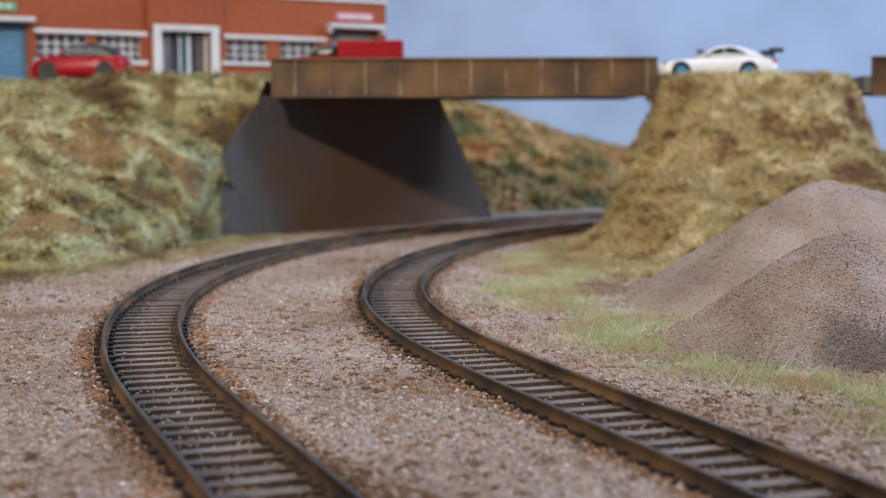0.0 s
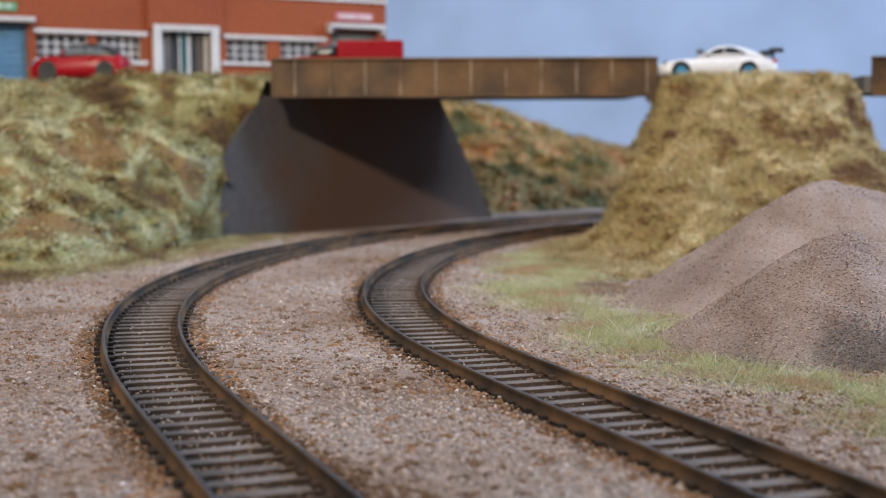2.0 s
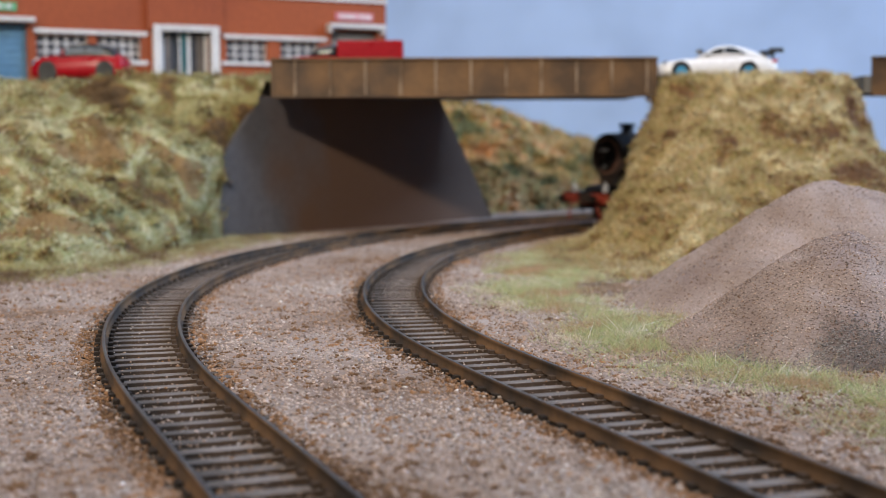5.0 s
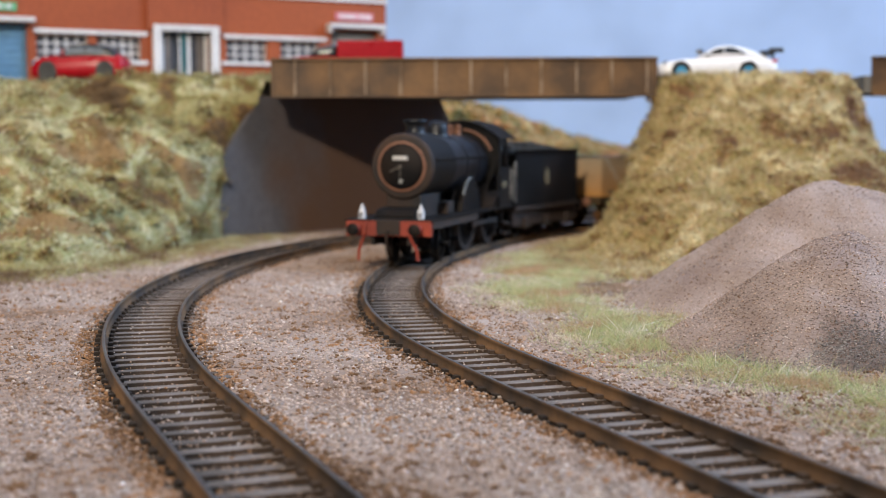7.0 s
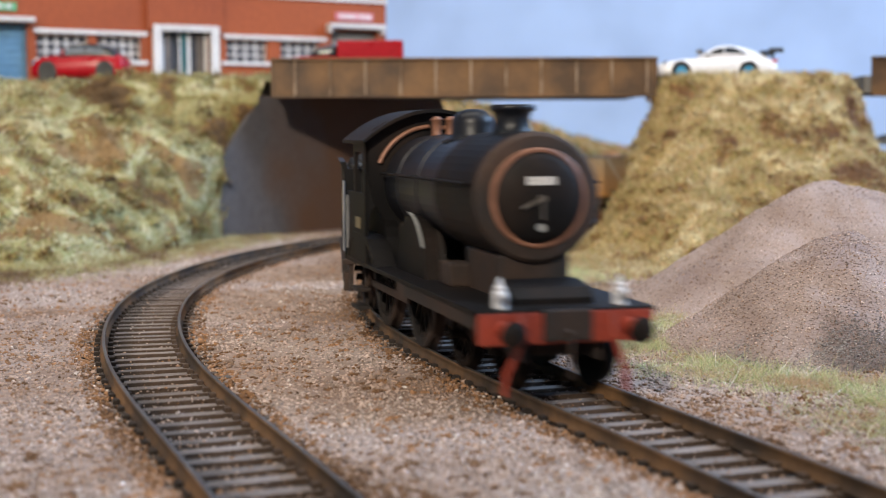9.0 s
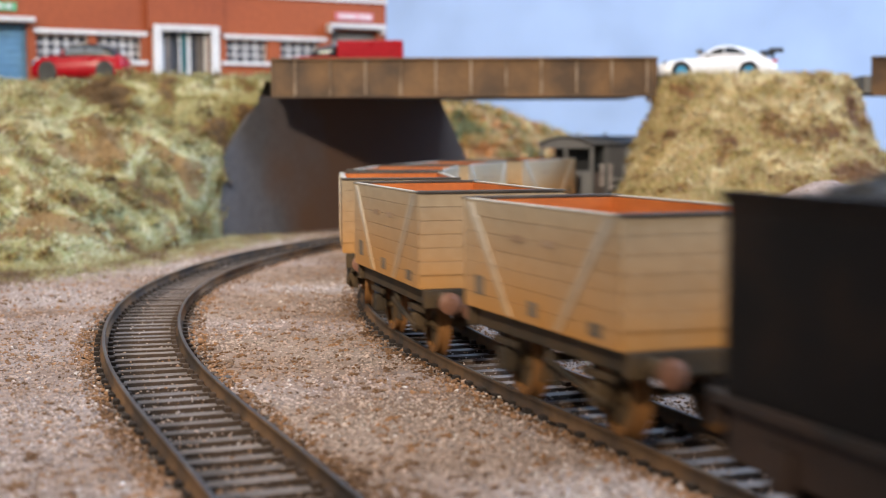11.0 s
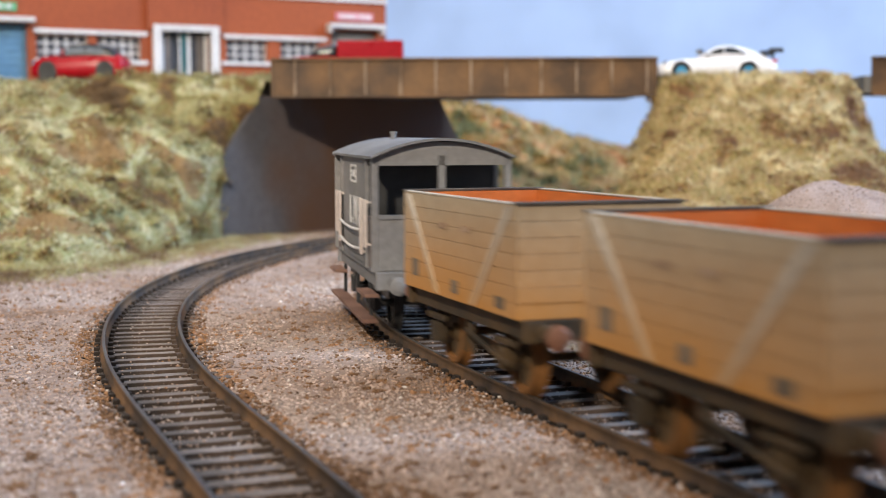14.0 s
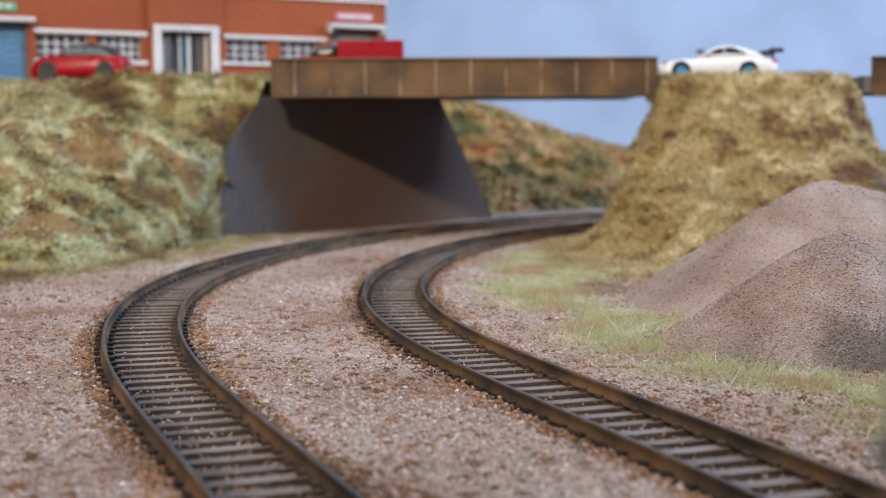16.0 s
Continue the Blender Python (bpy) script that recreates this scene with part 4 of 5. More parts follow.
def sports_car(m):
    b = root("sports_car", m, "white model sports car with black rear wing, blue wheels", "car")
    part("body", loft([(29, 3.6, 5.2, 6, 5.5), (28, 2.6, 7.0, 9, 8), (24, 2.4, 8.6, 11, 9.6), (17, 2.4, 9.8, 11.8, 10.2), (8, 2.4, 10.4, 11.7, 10.4), (-4, 2.4, 10.8, 11.7, 10.4), (-14, 2.4, 11.2, 12, 10.6), (-22, 2.6, 10.8, 12, 10.4), (-27, 3.2, 9.6, 11.4, 9.8), (-28.6, 4, 8.2, 10.4, 9.4)]), M_WHITECAR, b, smooth=True)
    part("roof", loft([(9, 10.0, 10.6, 9.6, 9.2), (4, 10.0, 13.4, 9.6, 8.2), (-1, 10.0, 16.0, 9.6, 7.4), (-6, 10.0, 16.6, 9.6, 7.2), (-12, 10.0, 15.8, 9.6, 7.2), (-18, 10.0, 13.8, 9.4, 7.4), (-24, 9.6, 11.0, 9.0, 8.2)]), M_WHITECAR, b, smooth=True)
    side_panes(b, [[(5.0, 11.0), (1.0, 14.2), (-3.2, 15.2), (-3.6, 11.0)], [(-4.2, 11.0), (-3.8, 15.3), (-8.0, 15.2), (-13.5, 12.6), (-14.5, 11.6)]], 9.1)
    bm = bmesh.new()
    plate(bm, [(-7.0, -0.3), (7.0, -0.3), (6.2, 0.3), (-6.2, 0.3)], 5.6, Matrix.Translation((5.0, 0, 12.9)) @ Matrix.Rotation(radians(90), 4, "Z") @ Matrix.Rotation(radians(-38), 4, "X"))
    part("windscreen", bm, M_CARGLASS, b, "dark tinted glass")
    car_wheels(b, (17.2, -14.6), 12.0, 3.9, M_BLUEWHEEL)
    w = part("rear_wing", boxed(-31.0, -24.8, -10.2, 10.2, 13.6, 14.4, 0.25), M_BLACKPL, b, "black rear wing")
    for y in (-7, 7):
        part("wing_strut", boxed(-27.6, -26, y - 0.4, y + 0.4, 10.4, 13.6), M_BLACKPL, w)
    for y in (-10.2, 10.2):
        part("wing_end", boxed(-31.2, -24.6, y - 0.3, y + 0.3, 12.8, 14.9, 0.15), M_BLACKPL, w)
    for y in (-8.0, 8.0):
        part("tail_light", boxed(-28.5, -26.0, y - 2.6, y + 2.6, 8.2, 9.6, 0.3), M_TAIL, b, "red tail light")
        bm = bmesh.new()
        turned(bm, [(0.2, 0.5), (1.4, 0.3), (1.8, -0.6)], Matrix.Translation((24.6, y, 8.1)) @ Matrix.Rotation(radians(55), 4, "Y"), 16)
        part("headlight", bm, M_CHROME, b, "clear headlight")
        part("door_mirror", boxed(3.6, 5.6, y * 1.18 - 0.5, y * 1.18 + 0.5, 10.9, 11.9, 0.3), M_BLACKPL, b, "black door mirror")
    part("sill_trim", boxed(-10, 12.5, -11.9, -11.3, 2.3, 3.3, 0.2), M_GREYSHUT, b)
    return b


def hatchback(m):
    b = root("hatchback_car", m, "red model hatchback car with a black roof", "car")
    part("body", loft([(24, 3.4, 6.2, 7.5, 7), (23, 2.6, 8.6, 9.6, 8.6), (18, 2.4, 10.6, 10.8, 9.4), (9, 2.4, 11.4, 11, 9.8), (-4, 2.4, 11.6, 11, 9.9), (-15, 2.4, 11.8, 11, 9.8), (-21, 2.6, 11.4, 10.6, 9.4), (-23.4, 3.2, 9.6, 9.6, 8.8)]), M_REDCAR, b, smooth=True)
    part("roof", loft([(10, 9.8, 10.6, 9.4, 9.0), (6, 9.8, 14.0, 9.4, 8.2), (2, 9.8, 15.6, 9.4, 7.8), (-6, 9.8, 16.0, 9.4, 7.7), (-14, 9.8, 15.4, 9.4, 7.7), (-18, 9.8, 13.6, 9.2, 7.9), (-20, 9.8, 10.8, 9.0, 8.4)]), M_BLACKPL, b, "black roof", smooth=True)
    side_panes(b, [[(7.0, 11.9), (4.6, 14.2), (-3.6, 14.8), (-3.6, 11.9)], [(-4.6, 11.9), (-4.6, 14.8), (-12.5, 14.4), (-14.5, 11.9)]], 8.9, M_GLINTGLASS)
    bm = bmesh.new()
    plate(bm, [(-7.2, -0.3), (7.2, -0.3), (6.4, 0.3), (-6.4, 0.3)], 5.0, Matrix.Translation((8.2, 0, 12.6)) @ Matrix.Rotation(radians(90), 4, "Z") @ Matrix.Rotation(radians(-40), 4, "X"))
    part("windscreen", bm, M_GLINTGLASS, b, "glass coloured pale for bright reflections")
    car_wheels(b, (14.6, -14.4), 11.2, 4.0, M_BLACKPL)
    for y in (-7.4, 7.4):
        part("headlight", boxed(21.4, 23.6, y - 1.6, y + 1.6, 6.6, 9.2, 0.6), M_CHROME, b, "clear headlight")
        part("tail_light", boxed(-23.2, -21.6, y - 1.2, y + 1.2, 6.4, 9.6, 0.4), M_TAIL, b, "red tail light")
        part("door_mirror", boxed(6.2, 8.0, y * 1.34 - 0.6, y * 1.34 + 0.6, 11.4, 12.6, 0.4), M_REDCAR, b)
    part("sill_trim", boxed(-9.5, 9.5, -11.2, -10.7, 2.3, 3.4, 0.2), M_BLACKPL, b)
    return b


def pickup(m):
    b = root("pickup_truck", m, "red model pickup truck parked behind the bridge parapet", "truck")
    part("cab", loft([(24, 4, 9.5, 9, 8.6), (22, 3.2, 11.4, 10.4, 9.6), (12, 3.2, 12.2, 11, 10), (-1, 3.2, 12.4, 11, 10)]), M_REDCAR, b, smooth=True)
    part("cab_roof", loft([(12, 12.0, 12.6, 9.6, 9.2), (8, 12.0, 16.4, 9.6, 8.6), (2, 12.0, 17.4, 9.6, 8.4), (-1, 12.0, 17.2, 9.6, 8.6)]), M_CARGLASS, b, "dark glazed cab", smooth=True)
    part("load_bed", boxed(-34, -1.4, -11, 11, 4, 19.6, 0.6), M_REDCAR, b, "red box body")
    bd = part("badge", boxed(-20, -15.6, -11.5, -11.05, 12.5, 16.4, 0.3), M_WHITE, b, "small pale badge")
    car_wheels(b, (14, -22), 11.2, 4.6, M_GREYSHUT)
    return b


sports_car(at(129.6, 668, 71.0, 180))
hatchback(at(-176, 681, 71.2, 180) @ Matrix.Diagonal((0.95, 1.0, 1.16, 1.0)))
pickup(at(-53.5, 700, 72.6, 180))


# ---- the train ----


def wheelset(parent, x, r, mat_tread, mat_face, spokes=0, half=8.2, whole=False):
    """Axle across y with two flanged wheels; its origin is the axle. whole: all in one mesh."""
    axle = bmesh.new()
    rod(axle, (0, -half - 4, 0), (0, half + 4, 0), 0.9, seg=10)
    ax = None
    if not whole:
        ax = part("wheelset", axle, mat_face, parent)
    inner = r * (0.84 if spokes else 0.80)
    for side in (-1, 1):
        m = Matrix.Translation((0, side * half, 0)) @ Matrix.Rotation(side * -math.pi / 2, 4, "X")
        bm = axle if whole else bmesh.new()
        turned(bm, [(inner, -1.1), (r + 0.8, -1.1), (r + 0.8, -0.6), (r, -0.3), (r, 1.3), (inner, 1.3), (inner, -1.1)], m, 36)
        if not whole:
            part("tyre", bm, mat_tread, ax)
            bm = bmesh.new()
        if spokes:
            turned(bm, [(0.3, -0.6), (r * 0.2, -0.6), (r * 0.2, 1.1), (0.3, 1.1)], m, 14)
            if not whole:
                part("hub", bm, mat_face, ax)
            for k in range(spokes):
                a = 2 * math.pi * k / spokes
                if not whole:
                    bm = bmesh.new()
                rod(bm, m @ Vector((r * 0.15 * math.cos(a), r * 0.15 * math.sin(a), 0.2)), m @ Vector((inner * 1.02 * math.cos(a), inner * 1.02 * math.sin(a), 0.2)), 0.5, 0.4, 6)
                if not whole:
                    part("spoke", bm, mat_face, ax)
        else:
            turned(bm, [(0.3, 0.9), (r * 0.25, 0.9), (r * 0.3, 0.3), (inner * 1.01, 0.5), (inner * 1.01, -0.5), (0.3, -0.5)], m, 30)
            part("wheel_centre", bm, mat_face, ax)
    if whole:
        ax = part("wheelset", axle, mat_face, parent)
    ax.location = (x * MM, 0, r * MM)
    return ax


def buffer(parent, x, y, z, sign, length, mat_head, mat_stock, r=2.1):
    bm = bmesh.new()
    rod(bm, (x, y, z), (x + sign * length * 0.55, y, z), r * 0.72, r * 0.6, 14)
    bf = part("buffer", bm, mat_stock, parent)
    bm = bmesh.new()
    rod(bm, (x + sign * length * 0.5, y, z), (x + sign * (length - 0.6), y, z), r * 0.38, seg=10)
    turned(bm, [(r * 0.4, -0.5), (r, -0.3), (r, 0.2), (r * 0.55, 0.55), (0.2, 0.65)], Matrix.Translation((x + sign * (length - 0.6), y, z)) @ Matrix.Rotation(sign * math.pi / 2, 4, "Y"), 20)
    part("buffer_head", bm, mat_head, bf)
    return bf


def arc_roof(x0, x1, half, z_eave, z_top, thick, n=14):
    """A roof curved across y, with thickness."""
    bm = bmesh.new()
    out = []
    for k in range(n + 1):
        y = -half + 2 * half * k / n
        out.append((y, z_eave + (z_top - z_eave) * (1 - (y / half) ** 2)))
    out += [(y, z - thick) for y, z in reversed(out)]
    plate(bm, out, x1 - x0, Matrix.Translation(((x0 + x1) / 2, 0, 0)) @ Matrix.Rotation(math.pi / 2, 4, "Z"))
    return bm


def hollow_arch(outer, inner, x0, x1):
    """Wall across y (outline outer in y, z) with one opening inner, given depth x0..x1."""
    bm = bmesh.new()
    n = len(outer)
    ring = []
    for x in (x0, x1):
        ring.append(([bm.verts.new((x, y, z)) for y, z in outer], [bm.verts.new((x, y, z)) for y, z in inner]))
    for o, i in ring:
        for k in range(n):
            bm.faces.new((o[k], o[(k + 1) % n], i[(k + 1) % n], i[k]))
    for q in (0, 1):
        for k in range(n):
            bm.faces.new((ring[0][q][k], ring[0][q][(k + 1) % n], ring[1][q][(k + 1) % n], ring[1][q][k]))
    return bm


def loco():
    b = root("steam_locomotive", I4, "weathered black model steam locomotive with red buffer beam", "locomotive")
    along_x = Matrix.Rotation(-math.pi / 2, 4, "Y")  # turned() profiles point backwards along -x
    CZ = 34.2
    bm = bmesh.new()
    turned(bm, [(12.0, 0), (12.0, 27), (11.6, 27.2), (11.6, 29)], Matrix.Translation((-17, 0, CZ)) @ along_x, 48)
    part("smokebox", bm, M_LOCO, b, "matt black smokebox dusted with rust", smooth=False)
    bm = bmesh.new()
    turned(bm, [(11.3, 0), (11.3, 18), (11.5, 18.1), (11.5, 19.1), (11.3, 19.2), (11.3, 36), (11.5, 36.1), (11.5, 37.1), (11.3, 37.2), (11.3, 49)], Matrix.Translation((-44, 0, CZ)) @ along_x, 48)
    part("boiler", bm, M_LOCOTOP, b, "satin black boiler")
    bm = bmesh.new()
    turned(bm, [(12.0, 0), (12.0, -0.3), (11.8, -0.9), (11.2, -1.5), (9.4, -1.7)], Matrix.Translation((-17, 0, CZ)) @ along_x, 48)
    part("smokebox_front", bm, M_RUSTBLACK, b, "rust-dusted smokebox front ring")
    bm = bmesh.new()
    turned(bm, [(8.6, -1.7), (8.5, -2.1), (7.0, -2.9), (4.0, -3.6), (0.2, -3.8)], Matrix.Translation((-17, 0, CZ)) @ along_x, 40)
    door = part("smokebox_door", bm, M_LOCO, b, "domed black smokebox door", smooth=True)
    bm = bmesh.new()
    turned(bm, [(8.3, -1.6), (9.15, -1.7), (9.15, -2.0), (8.8, -2.3), (8.3, -2.35), (8.3, -1.6)], Matrix.Translation((-17, 0, CZ)) @ along_x, 48)
    part("door_ring", bm, M_COPPER, door, "worn coppery door ring")
    for k, w in enumerate((0.9, 0.9, 0.9, 0.9, 0.5)):
        part("number_mark", boxed(-13.9, -13.2, -2.75 + 1.2 * k, -2.75 + 1.2 * k + w, CZ + 2.4, CZ + 3.9), M_LETTER, door, "white painted mark")
    bm = bmesh.new()
    rod(bm, (-12.9, 0, CZ), (-12.6, -3.9, CZ - 1.8), 0.28, seg=8)
    rod(bm, (-12.8, 0, CZ), (-12.7, 0.1, CZ - 3.8), 0.22, seg=8)
    rod(bm, (-13.4, 0, CZ), (-12.3, 0, CZ), 0.6, seg=10)
    part("door_dart", bm, M_WAGONIRON, door, "steel door handles")
    bm = bmesh.new()
    turned(bm, [(0.3, -0.1), (0.75, -0.1), (0.75, 0.3), (0.3, 0.3)], Matrix.Translation((-13.7, 0, CZ - 5.3)) @ Matrix.Rotation(math.pi / 2, 4, "Y"), 18)
    part("shed_plate", bm, M_GREYSHUT, door, "small pale oval plate")
    part("lamp_iron", boxed(-15.4, -14.4, -0.4, 0.4, CZ + 5.6, CZ + 7.4), M_LOCO, door)
    # chimney, dome, valves
    bm = bmesh.new()
    turned(bm, [(5.6, 0), (4.3, 1.1), (3.6, 2.4), (3.4, 4.2), (3.7, 5.2), (4.4, 5.6), (4.5, 6.4), (4.0, 6.7), (2.9, 6.7), (2.7, 4.0)], Matrix.Translation((-31, 0, CZ + 10.4)), 32)
    part("chimney", bm, M_LOCOTOP, b, "black flared chimney", smooth=True)
    bm = bmesh.new()
    turned(bm, [(6.2, 0), (5.0, 0.9), (4.5, 2.0), (4.5, 4.0), (4.2, 5.2), (3.2, 6.3), (1.6, 6.9), (0.1, 7.0)], Matrix.Translation((-58, 0, CZ + 9.8)), 32)
    part("dome", bm, M_LOCOTOP, b, "rounded black dome", smooth=True)
    for y in (-1.6, 1.6):
        bm = bmesh.new()
        turned(bm, [(1.4, 0), (1.1, 0.6), (1.1, 3.6), (1.4, 3.9), (0.4, 4.6)], Matrix.Translation((-82, y, CZ + 11.0)), 16)
        part("safety_valve", bm, M_COPPER, b, "coppery safety valve", smooth=True)
    bm = bmesh.new()
    for y in (-1, 1):
        rod(bm, (-18, y * 12.6, CZ + 2.6), (-91, y * 12.6, CZ + 2.6), 0.32, seg=8)
        for x in (-20, -40, -62, -84):
            rod(bm, (x, y * 11.2, CZ + 2.6), (x, y * 12.9, CZ + 2.6), 0.4, seg=8)
    part("boiler_handrail", bm, M_LOCO, b, "thin black boiler handrail")
    # frames and running plate
    bm = bmesh.new()
    box(bm, -62, 0, -16.3, 16.3, 14.9, 15.9, 0.2)
    box(bm, -116, -62, -16.3, 16.3, 14.9, 15.9, 0.2)
    part("running_plate", bm, M_LOCO, b, "black running plate")
    for y in (-1, 1):
        a, c = sorted((y * 15.4, y * 16.2))
        part("valance", boxed(-60, -1, a, c, 12.6, 14.9), M_RUSTBLACK, b)
        # raised plate over the rods with curved front
        bm = bmesh.new()
        plate(bm, [(-82, 15.95), (-86, 19.4), (-90, 21.6), (-94, 22.4), (-108, 22.4), (-112, 20.6), (-115, 15.95), (-113.4, 15.95), (-110.6, 19.4), (-107, 21.0), (-95, 21.0), (-91, 20.2), (-87.6, 18.4), (-84.4, 15.95)], 5.0, Matrix.Translation((0, y * 13.7, 0)))
        part("raised_plate", bm, M_LOCO, b, "raised running plate over the driving wheels")
        bm = bmesh.new()
        out = [(-66 - 13.6 * math.cos(math.pi * k / 16), 14 + 14.6 * math.sin(math.pi * k / 16)) for k in range(17)]
        plate(bm, [(x, max(z, 15.9)) for x, z in out], 3.0, Matrix.Translation((0, y * 10.2, 0)))
        part("splasher", bm, M_LOCO, b, "curved splasher")
        bm = bmesh.new()
        out = [(-101 - 13.6 * math.cos(math.pi * k / 16), 14 + 14.6 * math.sin(math.pi * k / 16)) for k in range(17)]
        plate(bm, [(x, max(z, 15.9)) for x, z in out], 3.0, Matrix.Translation((0, y * 10.2, 0)))
        part("splasher", bm, M_LOCO, b, "curved splasher")
        bm = bmesh.new()
        prev = None
        for k in range(3, 9):
            q = (-66 + 13.9 * math.cos(math.pi * k / 16), y * 11.9, 14.2 + 14.8 * math.sin(math.pi * k / 16))
            if prev:
                rod(bm, prev, q, 0.3, seg=6)
            prev = q
        part("splasher_beading", bm, M_GREYSHUT, b, "worn pale splasher edge")
        part("sandbox", boxed(-46, -38, y * 8 - 2.5, y * 8 + 2.5, 15.9, 20.5, 0.5), M_RUSTBLACK, b, "rust-brown sandbox")
    part("saddle", boxed(-40, -17, -6.6, 6.6, 13, 24.0, 0.8), M_RUSTBLACK, b, "rusty smokebox saddle")
    bm = bmesh.new()
    plate(bm, [(-15.5, 15.9), (-6.5, 15.9), (-6.5, 17.0), (-9, 18.6), (-15.5, 19.6)], 15.0, I4)
    part("valve_cover", bm, M_LOCO, b, "black valve cover between the frames")
    part("frame", boxed(-112, -2, -7.2, -6.2, 6.5, 14.9), M_RUSTBLACK, b)
    part("frame", boxed(-112, -2, 6.2, 7.2, 6.5, 14.9), M_RUSTBLACK, b)
    bb = part("buffer_beam", boxed(-1.4, 0.3, -15.8, 15.8, 10.0, 15.4, 0.15), M_BEAMRED, b, "dull red buffer beam")
    part("step_plate", boxed(-1.6, 0.9, -4.4, 4.4, 10.4, 15.8, 0.3), M_RUSTBLACK, bb, "dark drawgear housing")
    for y in (-11.4, 11.4):
        buffer(b, 0.3, y, 12.6, 1, 6.2, M_LOCO, M_BEAMRED, 2.2)
    # guard irons and pipes
    for y, s in ((-8.6, -1), (8.2, 1)):
        bm = bmesh.new()
        pts = [(0.6, y, 15.0), (1.4, y, 10.6), (0.9, y + s * 1.2, 7.6), (0.4, y + s * 2.4, 5.0), (0.2, y + s * 2.7, 1.4)]
        for p0, p1 in zip(pts, pts[1:]):
            rod(bm, p0, p1, 0.55, seg=8)
        part("brake_pipe", bm, M_BEAMRED, b, "red brake pipe")
    bm = bmesh.new()
    rod(bm, (0.5, 0, 12.2), (2.5, 0, 11.6), 0.5, seg=8)
    rod(bm, (2.5, 0, 11.6), (2.2, 0, 4.2), 0.4, seg=8)
    part("coupling", bm, M_RUSTBLACK, b, "dark coupling hook")
    # head lamps
    for y in (-11.0, 11.0):
        bm = bmesh.new()
        turned(bm, [(1.3, 0), (1.3, 2.6), (1.0, 3.0), (1.0, 3.6), (0.6, 4.0), (0.2, 5.4)], Matrix.Translation((-3.2, y, 15.95)), 14)
        lp = part("head_lamp", bm, M_LAMPWHITE, b, "white head lamp")
        bm = bmesh.new()
        rod(bm, (-2.2, y, 17.4), (-1.6, y, 17.4), 0.8, seg=12)
        part("lens", bm, M_STEEL, lp)
    # cab
    for y in (-1, 1):
        a, c = sorted((y * 15.2, y * 16.0))
        bm = bmesh.new()
        box(bm, -114, -93, a, c, 15.9, 32.0)
        box(bm, -96.5, -93, a, c, 32.0, 44.6)
        box(bm, -106.5, -104.5, a, c, 32.0, 44.6)
        box(bm, -104.5, -96.5, a, c, 41.6, 44.6)
        side = part("cab_side", bm, M_LOCO, b, "black cab side with window")
        a, c = sorted((y * 15.9, y * 16.6))
        part("cab_handrail", boxed(-113.6, -112.8, a, c, 18, 31), M_STEEL, side)
        a, c = sorted((y * 16.02, y * 16.2))
        part("cab_number", boxed(-104, -98.5, a, c, 23.6, 26.2), M_YELLOW, side, "faded yellow transfer")
        part("cab_step", boxed(-112, -104, y * 14.2 - 1.6, y * 14.2 + 1.6, 8.0, 8.8), M_RUSTBLACK, b)
        part("cab_step", boxed(-112, -104, y * 14.2 - 1.6, y * 14.2 + 1.6, 3.6, 4.4), M_RUSTBLACK, b)
        part("step_hanger", boxed(-108.6, -107.4, y * 12.8 - 0.4, y * 12.8 + 0.4, 3.6, 14.9), M_RUSTBLACK, b)
    n = 24
    outer = [(15.9 * math.cos(t), 43.5 + (7.2 * math.sin(t) if math.sin(t) > 0 else 27.0 * math.sin(t))) for t in (2 * math.pi * k / n for k in range(n))]
    inner = [(11.2 * math.cos(2 * math.pi * k / n), CZ + 11.2 * math.sin(2 * math.pi * k / n)) for k in range(n)]
    part("cab_front", hollow_arch(outer, inner, -94, -93), M_LOCO, b, "black cab front plate")
    bm = bmesh.new()
    for y in (-1, 1):
        prev = None
        for k in range(9):
            t = math.pi * (0.12 + 0.36 * k / 8)
            q = (-92.4, y * 13.6 * math.cos(t), CZ + 13.4 * math.sin(t))
            if prev:
                rod(bm, prev, q, 0.5, seg=8)
            prev = q
    part("spectacle_frame", bm, M_COPPER, b, "coppery spectacle window frames")
    part("backhead", boxed(-97, -94, -9, 9, 17, 42, 1.0), M_RUSTBLACK, b, "dark firebox backhead")
    part("cab_roof", arc_roof(-116, -90.0, 16.9, 44.4, 51.6, 0.8), M_LOCO, b, "curved black cab roof")
    part("cab_floor", boxed(-116, -94, -14.5, 14.5, 15.95, 17.0), M_RUSTBLACK, b)
    # driving wheels, rods and leading bogie
    for x in (-66, -101):
        wheelset(b, x, 13.4, M_RUSTBLACK, M_LOCO, 14)
    for y in (-12.2, 12.2):
        part("coupling_rod", boxed(-102.5, -64.5, y - 0.4, y + 0.4, 9.4, 11.2, 0.2), M_RUSTBLACK, b, "rusty coupling rod")
    bg = part("bogie", boxed(-14, 14, -6.0, 6.0, 5.6, 9.0, 0.5), M_RUSTBLACK, b, "black leading bogie")
    for x in (-11.5, 11.5):
        wheelset(bg, x, 6.6, M_RUSTBLACK, M_LOCO, 10, whole=True)
    return b, bg


